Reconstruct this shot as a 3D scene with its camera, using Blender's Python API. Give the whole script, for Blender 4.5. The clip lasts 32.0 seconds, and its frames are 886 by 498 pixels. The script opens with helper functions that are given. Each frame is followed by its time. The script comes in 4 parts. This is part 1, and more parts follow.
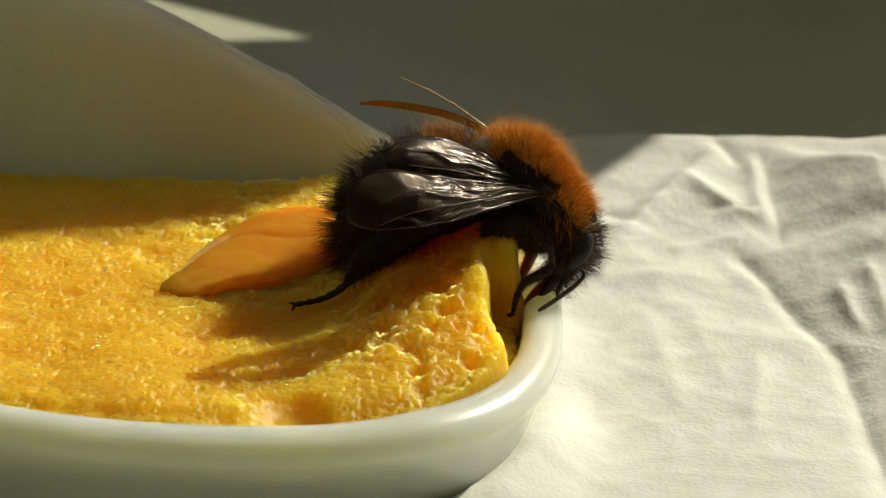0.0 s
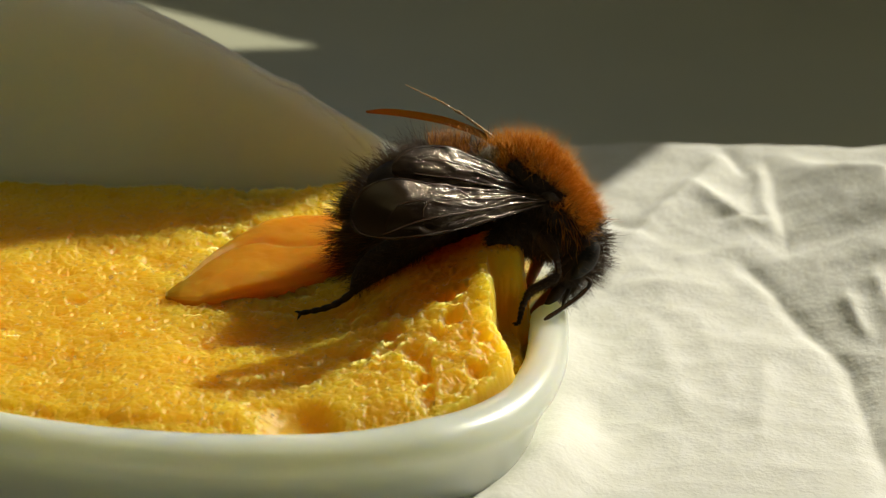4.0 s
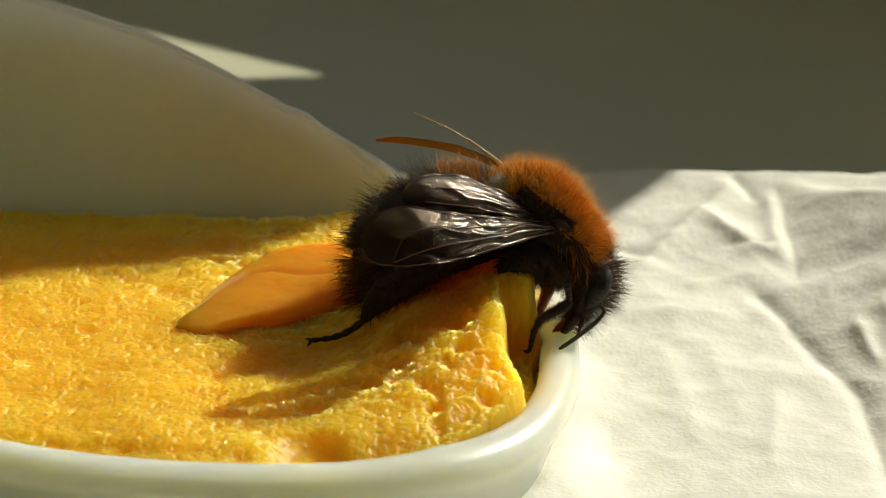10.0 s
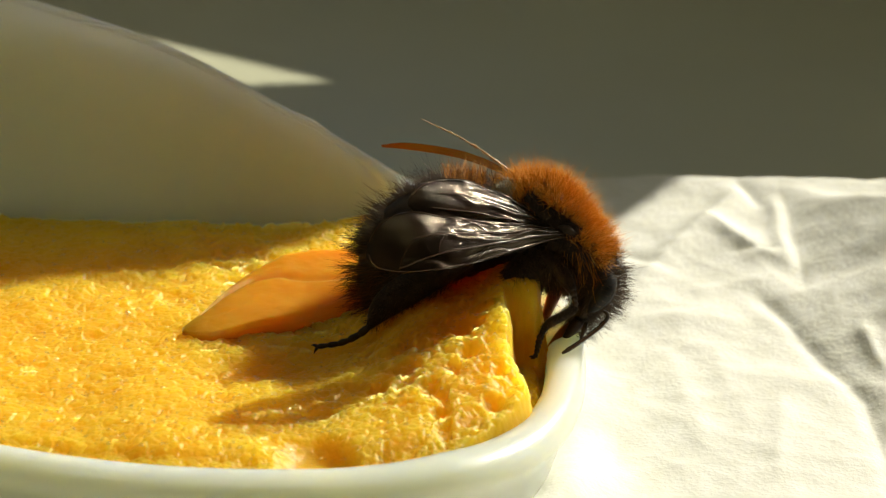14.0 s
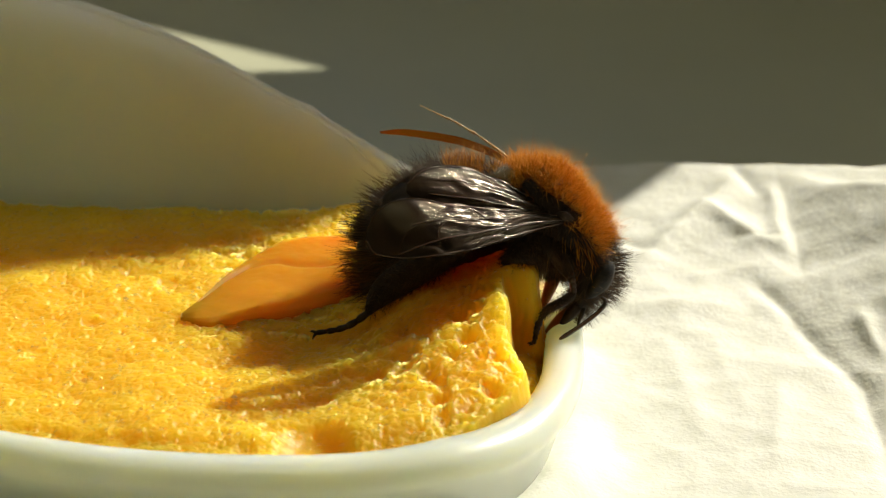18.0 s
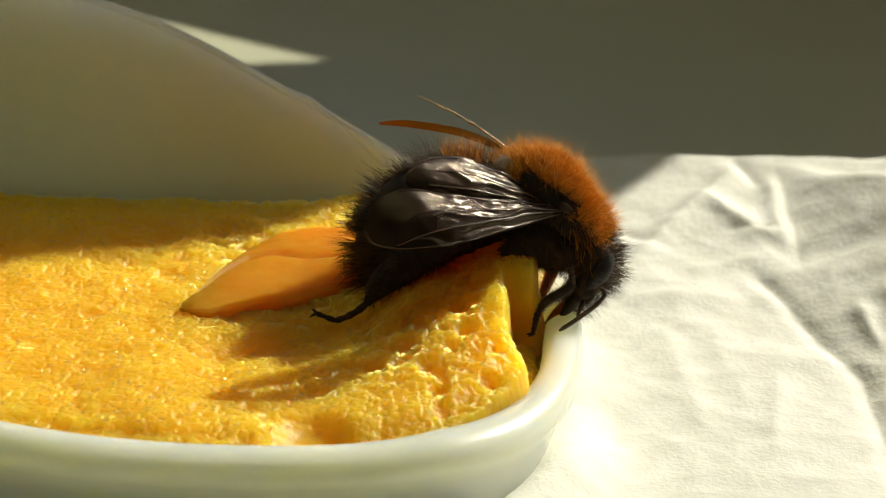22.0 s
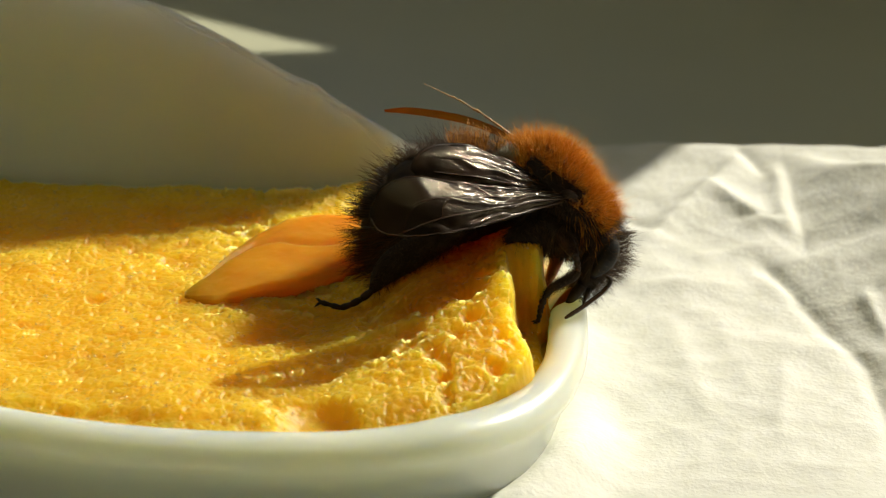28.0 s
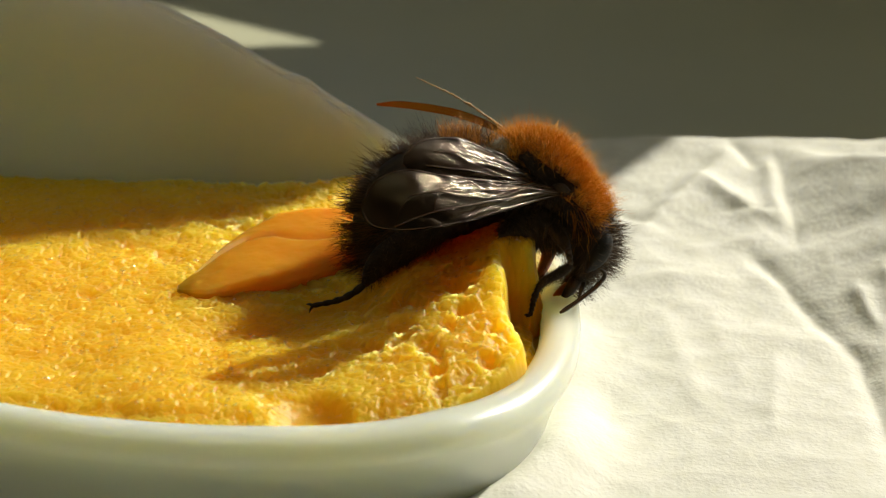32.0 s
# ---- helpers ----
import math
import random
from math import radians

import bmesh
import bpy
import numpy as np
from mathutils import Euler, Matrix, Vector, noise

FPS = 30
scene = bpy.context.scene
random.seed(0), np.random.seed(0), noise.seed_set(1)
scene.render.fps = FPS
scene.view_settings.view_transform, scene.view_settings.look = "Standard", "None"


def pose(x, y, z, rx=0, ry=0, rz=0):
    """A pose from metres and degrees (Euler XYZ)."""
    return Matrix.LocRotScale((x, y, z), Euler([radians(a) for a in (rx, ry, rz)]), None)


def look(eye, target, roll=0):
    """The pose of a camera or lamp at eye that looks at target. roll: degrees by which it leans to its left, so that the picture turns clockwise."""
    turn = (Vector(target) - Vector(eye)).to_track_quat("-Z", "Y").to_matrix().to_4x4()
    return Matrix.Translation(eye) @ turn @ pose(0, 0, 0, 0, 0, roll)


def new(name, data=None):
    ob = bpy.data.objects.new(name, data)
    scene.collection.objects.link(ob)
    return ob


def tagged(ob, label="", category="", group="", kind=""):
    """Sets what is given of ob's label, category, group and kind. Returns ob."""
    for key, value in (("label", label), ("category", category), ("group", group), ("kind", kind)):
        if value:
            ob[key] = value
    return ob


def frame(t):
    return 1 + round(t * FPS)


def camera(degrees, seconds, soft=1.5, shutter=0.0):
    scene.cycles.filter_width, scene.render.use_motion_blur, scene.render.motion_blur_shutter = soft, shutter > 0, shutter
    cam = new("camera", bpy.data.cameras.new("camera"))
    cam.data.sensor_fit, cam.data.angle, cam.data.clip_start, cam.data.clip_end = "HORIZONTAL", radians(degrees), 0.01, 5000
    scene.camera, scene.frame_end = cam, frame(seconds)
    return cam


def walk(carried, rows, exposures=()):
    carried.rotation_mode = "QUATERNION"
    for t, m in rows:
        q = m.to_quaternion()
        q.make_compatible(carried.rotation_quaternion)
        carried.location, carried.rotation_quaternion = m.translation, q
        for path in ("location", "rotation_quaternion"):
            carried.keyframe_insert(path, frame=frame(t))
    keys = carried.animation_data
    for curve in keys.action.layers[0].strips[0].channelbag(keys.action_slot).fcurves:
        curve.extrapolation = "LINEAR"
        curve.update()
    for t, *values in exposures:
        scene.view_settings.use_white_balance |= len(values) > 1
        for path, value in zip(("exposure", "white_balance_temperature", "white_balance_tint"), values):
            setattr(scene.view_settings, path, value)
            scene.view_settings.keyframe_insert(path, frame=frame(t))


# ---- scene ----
cam = camera(16, 32.0, soft=1.2)
cam.data.dof.use_dof = True
cam.data.dof.focus_distance = 0.1645
cam.data.dof.aperture_fstop = 92

# seconds, place in metres, turn in degrees: a hand-held close-up that drifts a little
PATH = [
    (0, 0.00009, -0.14860, 0.07908, 67.338, -0.144, -0.155),
    (0.5, 0.00008, -0.14859, 0.07907, 67.364, -0.164, -0.207),
    (1, 0.00010, -0.14855, 0.07906, 67.388, -0.148, -0.159),
    (1.5, 0.00014, -0.14848, 0.07903, 67.454, -0.164, -0.141),
    (2, 0.00017, -0.14843, 0.07903, 67.467, -0.177, -0.142),
    (2.5, 0.00017, -0.14838, 0.07901, 67.503, -0.169, -0.127),
    (4.5, 0.00012, -0.14836, 0.07881, 67.562, -0.125, 0.009),
    (5, 0.00011, -0.14833, 0.07879, 67.629, -0.112, 0.028),
    (5.5, 0.00010, -0.14828, 0.07879, 67.721, -0.093, 0.028),
    (6, 0.00011, -0.14825, 0.07880, 67.813, -0.051, 0.065),
    (6.5, 0.00010, -0.14825, 0.07882, 67.803, -0.065, -0.049),
    (7, 0.00008, -0.14829, 0.07882, 67.815, -0.039, -0.037),
    (7.5, 0.00004, -0.14831, 0.07881, 67.869, -0.014, -0.014),
    (8, 0.00002, -0.14832, 0.07882, 67.920, 0.022, -0.007),
    (8.5, 0.00003, -0.14831, 0.07882, 68.023, 0.044, 0.014),
    (9, 0.00002, -0.14832, 0.07884, 68.028, 0.053, -0.016),
    (9.5, 0.00002, -0.14832, 0.07885, 68.062, 0.096, 0.017),
    (10, -0.00001, -0.14832, 0.07887, 68.032, 0.132, 0.017),
    (10.5, -0.00002, -0.14833, 0.07885, 68.062, 0.164, 0.045),
    (11, -0.00002, -0.14835, 0.07879, 68.059, 0.174, 0.057),
    (11.5, -0.00003, -0.14834, 0.07879, 68.113, 0.208, 0.102),
    (12, -0.00003, -0.14832, 0.07881, 68.183, 0.185, 0.019),
    (12.5, -0.00004, -0.14832, 0.07882, 68.254, 0.194, 0.042),
    (13, -0.00003, -0.14833, 0.07881, 68.250, 0.195, 0.052),
    (13.5, -0.00007, -0.14836, 0.07881, 68.195, 0.211, 0.040),
    (14, -0.00012, -0.14840, 0.07880, 68.169, 0.230, 0.054),
    (14.5, -0.00014, -0.14842, 0.07881, 68.179, 0.221, 0.035),
    (16.5, -0.00020, -0.14852, 0.07870, 68.121, 0.158, 0.074),
    (17, -0.00020, -0.14855, 0.07866, 68.083, 0.150, 0.079),
    (17.5, -0.00023, -0.14855, 0.07864, 68.025, 0.150, 0.065),
    (18, -0.00030, -0.14852, 0.07866, 67.981, 0.141, -0.007),
    (18.5, -0.00033, -0.14849, 0.07867, 67.978, 0.149, -0.010),
    (19, -0.00034, -0.14847, 0.07865, 67.998, 0.100, -0.075),
    (19.5, -0.00041, -0.14847, 0.07866, 67.922, 0.101, -0.064),
    (20, -0.00043, -0.14847, 0.07862, 67.910, 0.103, -0.019),
    (20.5, -0.00044, -0.14847, 0.07857, 67.887, 0.093, 0.000),
    (21, -0.00044, -0.14846, 0.07853, 67.869, 0.081, -0.006),
    (21.5, -0.00045, -0.14845, 0.07851, 67.837, 0.099, 0.021),
    (22, -0.00047, -0.14847, 0.07849, 67.865, 0.075, -0.064),
    (22.5, -0.00047, -0.14850, 0.07845, 67.811, 0.046, -0.124),
    (23, -0.00048, -0.14855, 0.07842, 67.793, 0.040, -0.127),
    (23.5, -0.00049, -0.14860, 0.07839, 67.799, 0.042, -0.096),
    (24, -0.00052, -0.14865, 0.07839, 67.805, 0.020, -0.152),
    (24.5, -0.00054, -0.14865, 0.07840, 67.834, 0.060, -0.079),
    (25, -0.00055, -0.14865, 0.07838, 67.885, 0.066, -0.040),
    (25.5, -0.00053, -0.14866, 0.07833, 67.838, 0.058, 0.022),
    (27.5, -0.00042, -0.14865, 0.07822, 67.761, 0.070, 0.054),
    (28, -0.00036, -0.14863, 0.07819, 67.750, 0.078, 0.079),
    (28.5, -0.00032, -0.14861, 0.07817, 67.669, 0.050, 0.014),
    (29, -0.00035, -0.14861, 0.07817, 67.672, 0.055, -0.010),
    (29.5, -0.00038, -0.14861, 0.07819, 67.587, 0.081, -0.016),
    (30, -0.00043, -0.14863, 0.07820, 67.586, 0.104, -0.035),
    (30.5, -0.00047, -0.14866, 0.07820, 67.511, 0.104, -0.074),
    (31, -0.00050, -0.14868, 0.07821, 67.518, 0.117, -0.063),
    (31.5, -0.00052, -0.14867, 0.07825, 67.536, 0.116, -0.128),
    (32, -0.00049, -0.14865, 0.07824, 67.621, 0.120, -0.138),
]
EXPOSURE = [(0, 0.13), (2, 0.06), (6, 0.14), (9, 0.24), (12, 0.48), (18, 0.57), (19.2, 0.56), (20, 0.44), (24, 0.46), (32, 0.34)]
walk(cam, [(t, pose(x, y, z, a, b, c)) for t, x, y, z, a, b, c in PATH], EXPOSURE)

# ---- light ----
SUN = Vector((0.610, 0.589, 0.530)).normalized()
world = bpy.data.worlds.new("world")
scene.world = world
world.use_nodes = True
sky = world.node_tree.nodes.new("ShaderNodeTexSky")
sky.sky_type, sky.sun_disc = "NISHITA", False
sky.sun_elevation, sky.sun_rotation = math.asin(SUN.z), math.atan2(SUN.x, SUN.y)
world.node_tree.links.new(sky.outputs[0], world.node_tree.nodes["Background"].inputs[0])
world.node_tree.nodes["Background"].inputs[1].default_value = 0.08

sun = new("sun", bpy.data.lights.new("sun", "SUN"))
sun.data.energy, sun.data.angle, sun.data.color = 4.7, radians(0.5), (1.0, 0.94, 0.78)
sun.matrix_world = look(SUN * 2, (0, 0, 0))

# unseen area lamp, added overhead as soft fill for the shaded parts
fill_lamp = new("fill_lamp", bpy.data.lights.new("fill_lamp", "AREA"))
fill_lamp.data.shape, fill_lamp.data.size, fill_lamp.data.size_y = "RECTANGLE", 1.0, 0.33
fill_lamp.data.energy, fill_lamp.data.color = 1.45, (1.0, 0.96, 0.58)
fill_lamp.matrix_world = look((-0.3, -0.065, 1.66), (-0.3, -0.065, 0))

# ---- helpers ----
MM = 0.001
rng = np.random.default_rng(7)
PLACE = {}


def material(name, color, rough=0.5, **sockets):
    m = bpy.data.materials.new(name)
    m.use_nodes = True
    b = m.node_tree.nodes["Principled BSDF"]
    b.inputs["Base Color"].default_value = (*color, 1)
    b.inputs["Roughness"].default_value = rough
    for key, value in sockets.items():
        b.inputs[key.replace("_", " ")].default_value = value
    return m


def node(m, kind, **values):
    n = m.node_tree.nodes.new(kind)
    for key, value in values.items():
        n.inputs[key.replace("_", " ")].default_value = value
    return n


def link(m, a, b):
    m.node_tree.links.new(a, b)


def bsdf(m):
    return m.node_tree.nodes["Principled BSDF"]


def coords(m):
    return node(m, "ShaderNodeTexCoord").outputs["Object"]


def mottle(m, dark, light, scale, detail=5.0, low=0.35, high=0.65, into="Base Color"):
    """Noise between two colours, at a size of 1 / scale metres."""
    n = node(m, "ShaderNodeTexNoise", Scale=scale, Detail=detail)
    link(m, coords(m), n.inputs["Vector"])
    r = node(m, "ShaderNodeValToRGB")
    r.color_ramp.elements[0].position, r.color_ramp.elements[0].color = low, (*dark, 1)
    r.color_ramp.elements[1].position, r.color_ramp.elements[1].color = high, (*light, 1)
    link(m, n.outputs[0], r.inputs[0])
    link(m, r.outputs[0], bsdf(m).inputs[into])
    return r


def relief(m, texture, scale, strength, distance, out=0):
    """Fine bumps, chained on those that the material has already."""
    n = node(m, texture, Scale=scale)
    link(m, coords(m), n.inputs["Vector"])
    b = node(m, "ShaderNodeBump", Strength=strength, Distance=distance)
    link(m, n.outputs[out], b.inputs["Height"])
    old = bsdf(m).inputs["Normal"].links
    if old:
        link(m, old[0].from_socket, b.inputs["Normal"])
    link(m, b.outputs[0], bsdf(m).inputs["Normal"])


def islands(m, colors):
    """Each loose hair or bit takes a colour of its own."""
    g = node(m, "ShaderNodeNewGeometry")
    r = node(m, "ShaderNodeValToRGB")
    for i, c in enumerate(colors):
        e = r.color_ramp.elements[i] if i < 2 else r.color_ramp.elements.new(i / (len(colors) - 1))
        e.position, e.color = i / (len(colors) - 1), (*c, 1)
    link(m, g.outputs["Random Per Island"], r.inputs[0])
    link(m, r.outputs[0], bsdf(m).inputs["Base Color"])


def mesh_part(name, verts, faces, mat, parent=None, label="", at=None, smooth=True):
    """One mesh from points in millimetres of the world; at: its pivot, in the same millimetres."""
    base = np.array(PLACE[parent.name] if parent else (0, 0, 0), float)
    at = base if at is None else np.array(at, float)
    me = bpy.data.meshes.new(name)
    me.from_pydata(((np.asarray(verts, float) - at) * MM).tolist(), [], faces if isinstance(faces, list) else faces.tolist())
    me.materials.append(mat)
    if smooth:
        me.polygons.foreach_set("use_smooth", [True] * len(me.polygons))
    ob = new(name, me)
    PLACE[ob.name] = at
    ob.parent = parent
    ob.location = (at - base) * MM
    if label:
        tagged(ob, label)
    return ob


def empty(name, at):
    ob = new(name)
    ob.empty_display_size = 0.003
    PLACE[ob.name] = np.array(at, float)
    ob.location = np.array(at) * MM
    return ob


def grid_faces(nu, nv, closed=False, flip=False):
    i, j = np.meshgrid(np.arange(nu - 1), np.arange(nv if closed else nv - 1), indexing="ij")
    k = (j + 1) % nv
    f = np.stack([i * nv + j, i * nv + k, (i + 1) * nv + k, (i + 1) * nv + j], -1).reshape(-1, 4)
    return f[:, ::-1] if flip else f


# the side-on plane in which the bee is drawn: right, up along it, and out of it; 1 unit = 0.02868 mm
TILT = radians(22)
RIGHT, UP, OUT = np.array((1.0, 0, 0)), np.array((0, math.sin(TILT), math.cos(TILT))), np.array((0, -math.cos(TILT), math.sin(TILT)))
UNIT = 0.02868
BACK = 8.0


def side(x, y, d):
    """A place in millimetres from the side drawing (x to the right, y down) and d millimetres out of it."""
    d = d - BACK
    s = UNIT * (160 - d) / 160
    return np.array((0, 0, 19.0)) + RIGHT * (x - 784) * s + UP * (441 - y) * s + OUT * d


def spline(points, n):
    """A smooth curve through points (Catmull-Rom), n rows."""
    p = np.array(points, float)
    p = np.vstack([2 * p[0] - p[1], p, 2 * p[-1] - p[-2]])
    t = np.linspace(0, len(p) - 3 - 1e-9, n)
    i = t.astype(int)
    f = (t - i)[:, None]
    a, b, c, d = p[i], p[i + 1], p[i + 2], p[i + 3]
    return 0.5 * (2 * b + (c - a) * f + (2 * a - 5 * b + 4 * c - d) * f * f + (3 * b - a - 3 * c + d) * f ** 3)


def loft(rows, n=24, around=20, lumps=0.0):
    """A body along a bent spine. rows: x, y, d, half-height in drawing units, half-depth in mm. Returns verts, faces."""
    s = spline(rows, n)
    place = np.array([side(*r[:3]) for r in s])
    tangent = np.gradient(place, axis=0)
    tangent /= np.linalg.norm(tangent, axis=1)[:, None]
    across = np.cross(OUT, tangent)
    across /= np.linalg.norm(across, axis=1)[:, None]
    deep = np.cross(tangent, across)
    a = np.linspace(0, 2 * np.pi, around, endpoint=False)
    hh = np.maximum(s[:, 3], 0.2) * UNIT
    dd = np.maximum(s[:, 4], 0.01)
    v = place[:, None] + across[:, None] * (np.cos(a)[None, :, None] * hh[:, None, None]) + deep[:, None] * (np.sin(a)[None, :, None] * dd[:, None, None])
    if lumps:
        v = v + rng.normal(0, lumps, v.shape)
    v = v.reshape(-1, 3)
    f = grid_faces(n, around, closed=True).tolist()
    f.append(list(range(around))[::-1])
    f.append(list(range((n - 1) * around, n * around)))
    return v, f


def tube(points, radii, n=24, around=8):
    """A round tube through points in mm with radii in mm."""
    s = spline([(*p, r) for p, r in zip(points, radii)], n)
    place = s[:, :3]
    tangent = np.gradient(place, axis=0)
    tangent /= np.linalg.norm(tangent, axis=1)[:, None] + 1e-9
    ref = np.where(np.abs(tangent @ OUT)[:, None] > 0.9, UP[None], OUT[None])
    across = np.cross(ref, tangent)
    across /= np.linalg.norm(across, axis=1)[:, None]
    deep = np.cross(tangent, across)
    a = np.linspace(0, 2 * np.pi, around, endpoint=False)
    r = np.maximum(s[:, 3], 0.004)
    v = place[:, None] + (across[:, None] * np.cos(a)[None, :, None] + deep[:, None] * np.sin(a)[None, :, None]) * r[:, None, None]
    f = grid_faces(n, around, closed=True).tolist()
    f.append(list(range(around))[::-1])
    f.append(list(range((n - 1) * around, n * around)))
    return v.reshape(-1, 3), f


def fur(verts, faces, count, length, lean, curl=0.25, spread=0.3, thick=0.016, keep=None, patchy=0.25):
    """Single tapered hairs over a body: roots by area, lean in mm added to the normal. Returns verts, faces."""
    quads = np.array([f for f in faces if len(f) == 4])
    p = verts[quads]
    nrm = np.cross(p[:, 2] - p[:, 0], p[:, 3] - p[:, 1])
    area = np.linalg.norm(nrm, axis=1)
    centre = verts.mean(0)
    nrm /= area[:, None] + 1e-12
    pick = rng.choice(len(quads), count, p=area / area.sum())
    u, w = rng.random((2, count, 1))
    q = p[pick]
    root = (q[:, 0] * (1 - u) + q[:, 1] * u) * (1 - w) + (q[:, 3] * (1 - u) + q[:, 2] * u) * w
    n = nrm[pick]
    out = np.sign(((root - centre) * n).sum(1))
    n = n * np.median(out)
    if keep is not None:
        ok = keep(root, n)
        root, n = root[ok], n[ok]
    count = len(root)
    clump = np.array([noise.noise(Vector(r * 1.6)) for r in root])[:, None]
    way = n + np.array(lean) + rng.normal(0, spread, (count, 3)) + patchy * np.stack([np.array([noise.noise(Vector(r * 2.2 + o)) for r in root]) for o in (5.0, 15.0, 25.0)], 1)
    way /= np.linalg.norm(way, axis=1)[:, None]
    bend = rng.normal(0, curl, (count, 3)) + np.array((0, 0, -0.10))
    size = length * (0.55 + 0.6 * rng.random((count, 1))) * (1 + 0.35 * clump)
    mid = root + way * size * 0.5
    tip = root + way * size * 0.95 + bend * size * 0.5
    e1 = np.cross(way, (0.31, 0.52, 0.79))
    e1 /= np.linalg.norm(e1, axis=1)[:, None]
    e2 = np.cross(way, e1)
    ring = [e1 * math.cos(a) + e2 * math.sin(a) for a in (0, 2.094, 4.189)]
    t = thick * (0.7 + 0.6 * rng.random((count, 1)))
    v = np.stack([root + r * t for r in ring] + [mid + r * t * 0.75 for r in ring] + [tip], 1).reshape(-1, 3)
    k = (np.arange(count) * 7)[:, None, None]
    tri = np.array([(0, 1, 4), (0, 4, 3), (1, 2, 5), (1, 5, 4), (2, 0, 3), (2, 3, 5), (3, 4, 6), (4, 5, 6), (5, 3, 6)])[None]
    return v, (k + tri).reshape(-1, 3)


def fractal(x, y, scale, octaves=4, seed=0.0):
    """Smooth noise over a plan, about -1 to 1, from summed value noise."""
    total, amp = np.zeros_like(x), 1.0
    local = np.random.default_rng(int(seed * 10) + 3)
    for o in range(octaves):
        table = local.random((64, 64)) * 2 - 1
        u, v = x / scale * 2 ** o + 100.3 + seed, y / scale * 2 ** o + 100.7
        i, j = np.floor(u).astype(int), np.floor(v).astype(int)
        f, g = u - i, v - j
        f, g = f * f * (3 - 2 * f), g * g * (3 - 2 * g)
        q = lambda a, b: table[a % 64, b % 64]
        total += amp * ((q(i, j) * (1 - f) + q(i + 1, j) * f) * (1 - g) + (q(i, j + 1) * (1 - f) + q(i + 1, j + 1) * f) * g)
        amp *= 0.5
    return total / 1.6


def cells(x, y, size, seed=1):
    """Distance to the nearest and second nearest of scattered seeds, in units of size."""
    table = np.random.default_rng(seed).random((64, 64, 2))
    u, v = x / size + 200.0, y / size + 200.0
    i, j = np.floor(u).astype(int), np.floor(v).astype(int)
    near, second = np.full(x.shape, 9.0), np.full(x.shape, 9.0)
    for a in (-1, 0, 1):
        for b in (-1, 0, 1):
            c = table[(i + a) % 64, (j + b) % 64]
            d = np.hypot(i + a + c[..., 0] - u, j + b + c[..., 1] - v)
            second = np.minimum(second, np.maximum(near, d))
            near = np.minimum(near, d)
    return near, second


def smooth(a, lo, hi):
    t = np.clip((a - lo) / (hi - lo), 0, 1)
    return t * t * (3 - 2 * t)


# ---- materials ----
PORCELAIN = material("porcelain", (0.80, 0.80, 0.72), 0.26, Subsurface_Weight=1.0, Subsurface_Scale=0.006, Coat_Weight=0.3, Coat_Roughness=0.07)
bsdf(PORCELAIN).inputs["Subsurface Radius"].default_value = (1.0, 0.9, 0.6)
mottle(PORCELAIN, (0.625, 0.68, 0.56), (0.67, 0.72, 0.61), 60)
relief(PORCELAIN, "ShaderNodeTexNoise", 130, 0.08, 0.0004)

SPONGE = material("sponge", (0.82, 0.5, 0.07), 0.45, Subsurface_Weight=1.0, Subsurface_Scale=0.006, Specular_IOR_Level=0.15)
bsdf(SPONGE).inputs["Subsurface Radius"].default_value = (1.35, 1.05, 0.65)
mottle(SPONGE, (0.80, 0.385, 0.013), (0.86, 0.46, 0.026), 420, 5)
relief(SPONGE, "ShaderNodeTexNoise", 8000, 0.4, 0.00006)

AMBER = material("amber", (0.8, 0.36, 0.02), 0.5, Subsurface_Weight=1.0, Subsurface_Scale=0.008, Specular_IOR_Level=0.1)
bsdf(AMBER).inputs["Subsurface Radius"].default_value = (1.0, 0.58, 0.18)
mottle(AMBER, (0.50, 0.165, 0.004), (0.60, 0.225, 0.010), 260, 5)
relief(AMBER, "ShaderNodeTexNoise", 900, 0.25, 0.0003)

TISSUE = material("tissue", (0.86, 0.86, 0.80), 0.85, Subsurface_Weight=0.3, Subsurface_Scale=0.0008)
bsdf(TISSUE).inputs["Subsurface Radius"].default_value = (1.0, 0.95, 0.7)
mottle(TISSUE, (0.67, 0.665, 0.575), (0.735, 0.73, 0.65), 500, 6)
relief(TISSUE, "ShaderNodeTexNoise", 3500, 0.3, 0.00015)
relief(TISSUE, "ShaderNodeTexNoise", 700, 0.08, 0.0006)

TABLETOP = material("tabletop", (0.52, 0.52, 0.40), 0.45)
mottle(TABLETOP, (0.47, 0.475, 0.34), (0.56, 0.565, 0.41), 14)

PLASTER = material("plaster", (0.62, 0.56, 0.44), 0.9)
mottle(PLASTER, (0.58, 0.52, 0.40), (0.66, 0.60, 0.48), 3)

ORANGE_HAIR = material("orange_hair", (0.5, 0.14, 0.012), 0.55, Specular_IOR_Level=0.1)
islands(ORANGE_HAIR, [(0.50, 0.15, 0.006), (0.80, 0.33, 0.02), (0.95, 0.55, 0.11)])
BROWN_HAIR = material("brown_hair", (0.3, 0.12, 0.03), 0.5, Specular_IOR_Level=0.15)
islands(BROWN_HAIR, [(0.05, 0.02, 0.006), (0.36, 0.13, 0.014), (0.80, 0.38, 0.05)])
BLACK_HAIR = material("black_hair", (0.012, 0.010, 0.009), 0.6, Specular_IOR_Level=0.1)
islands(BLACK_HAIR, [(0.024, 0.017, 0.012), (0.055, 0.036, 0.022), (0.13, 0.078, 0.040)])
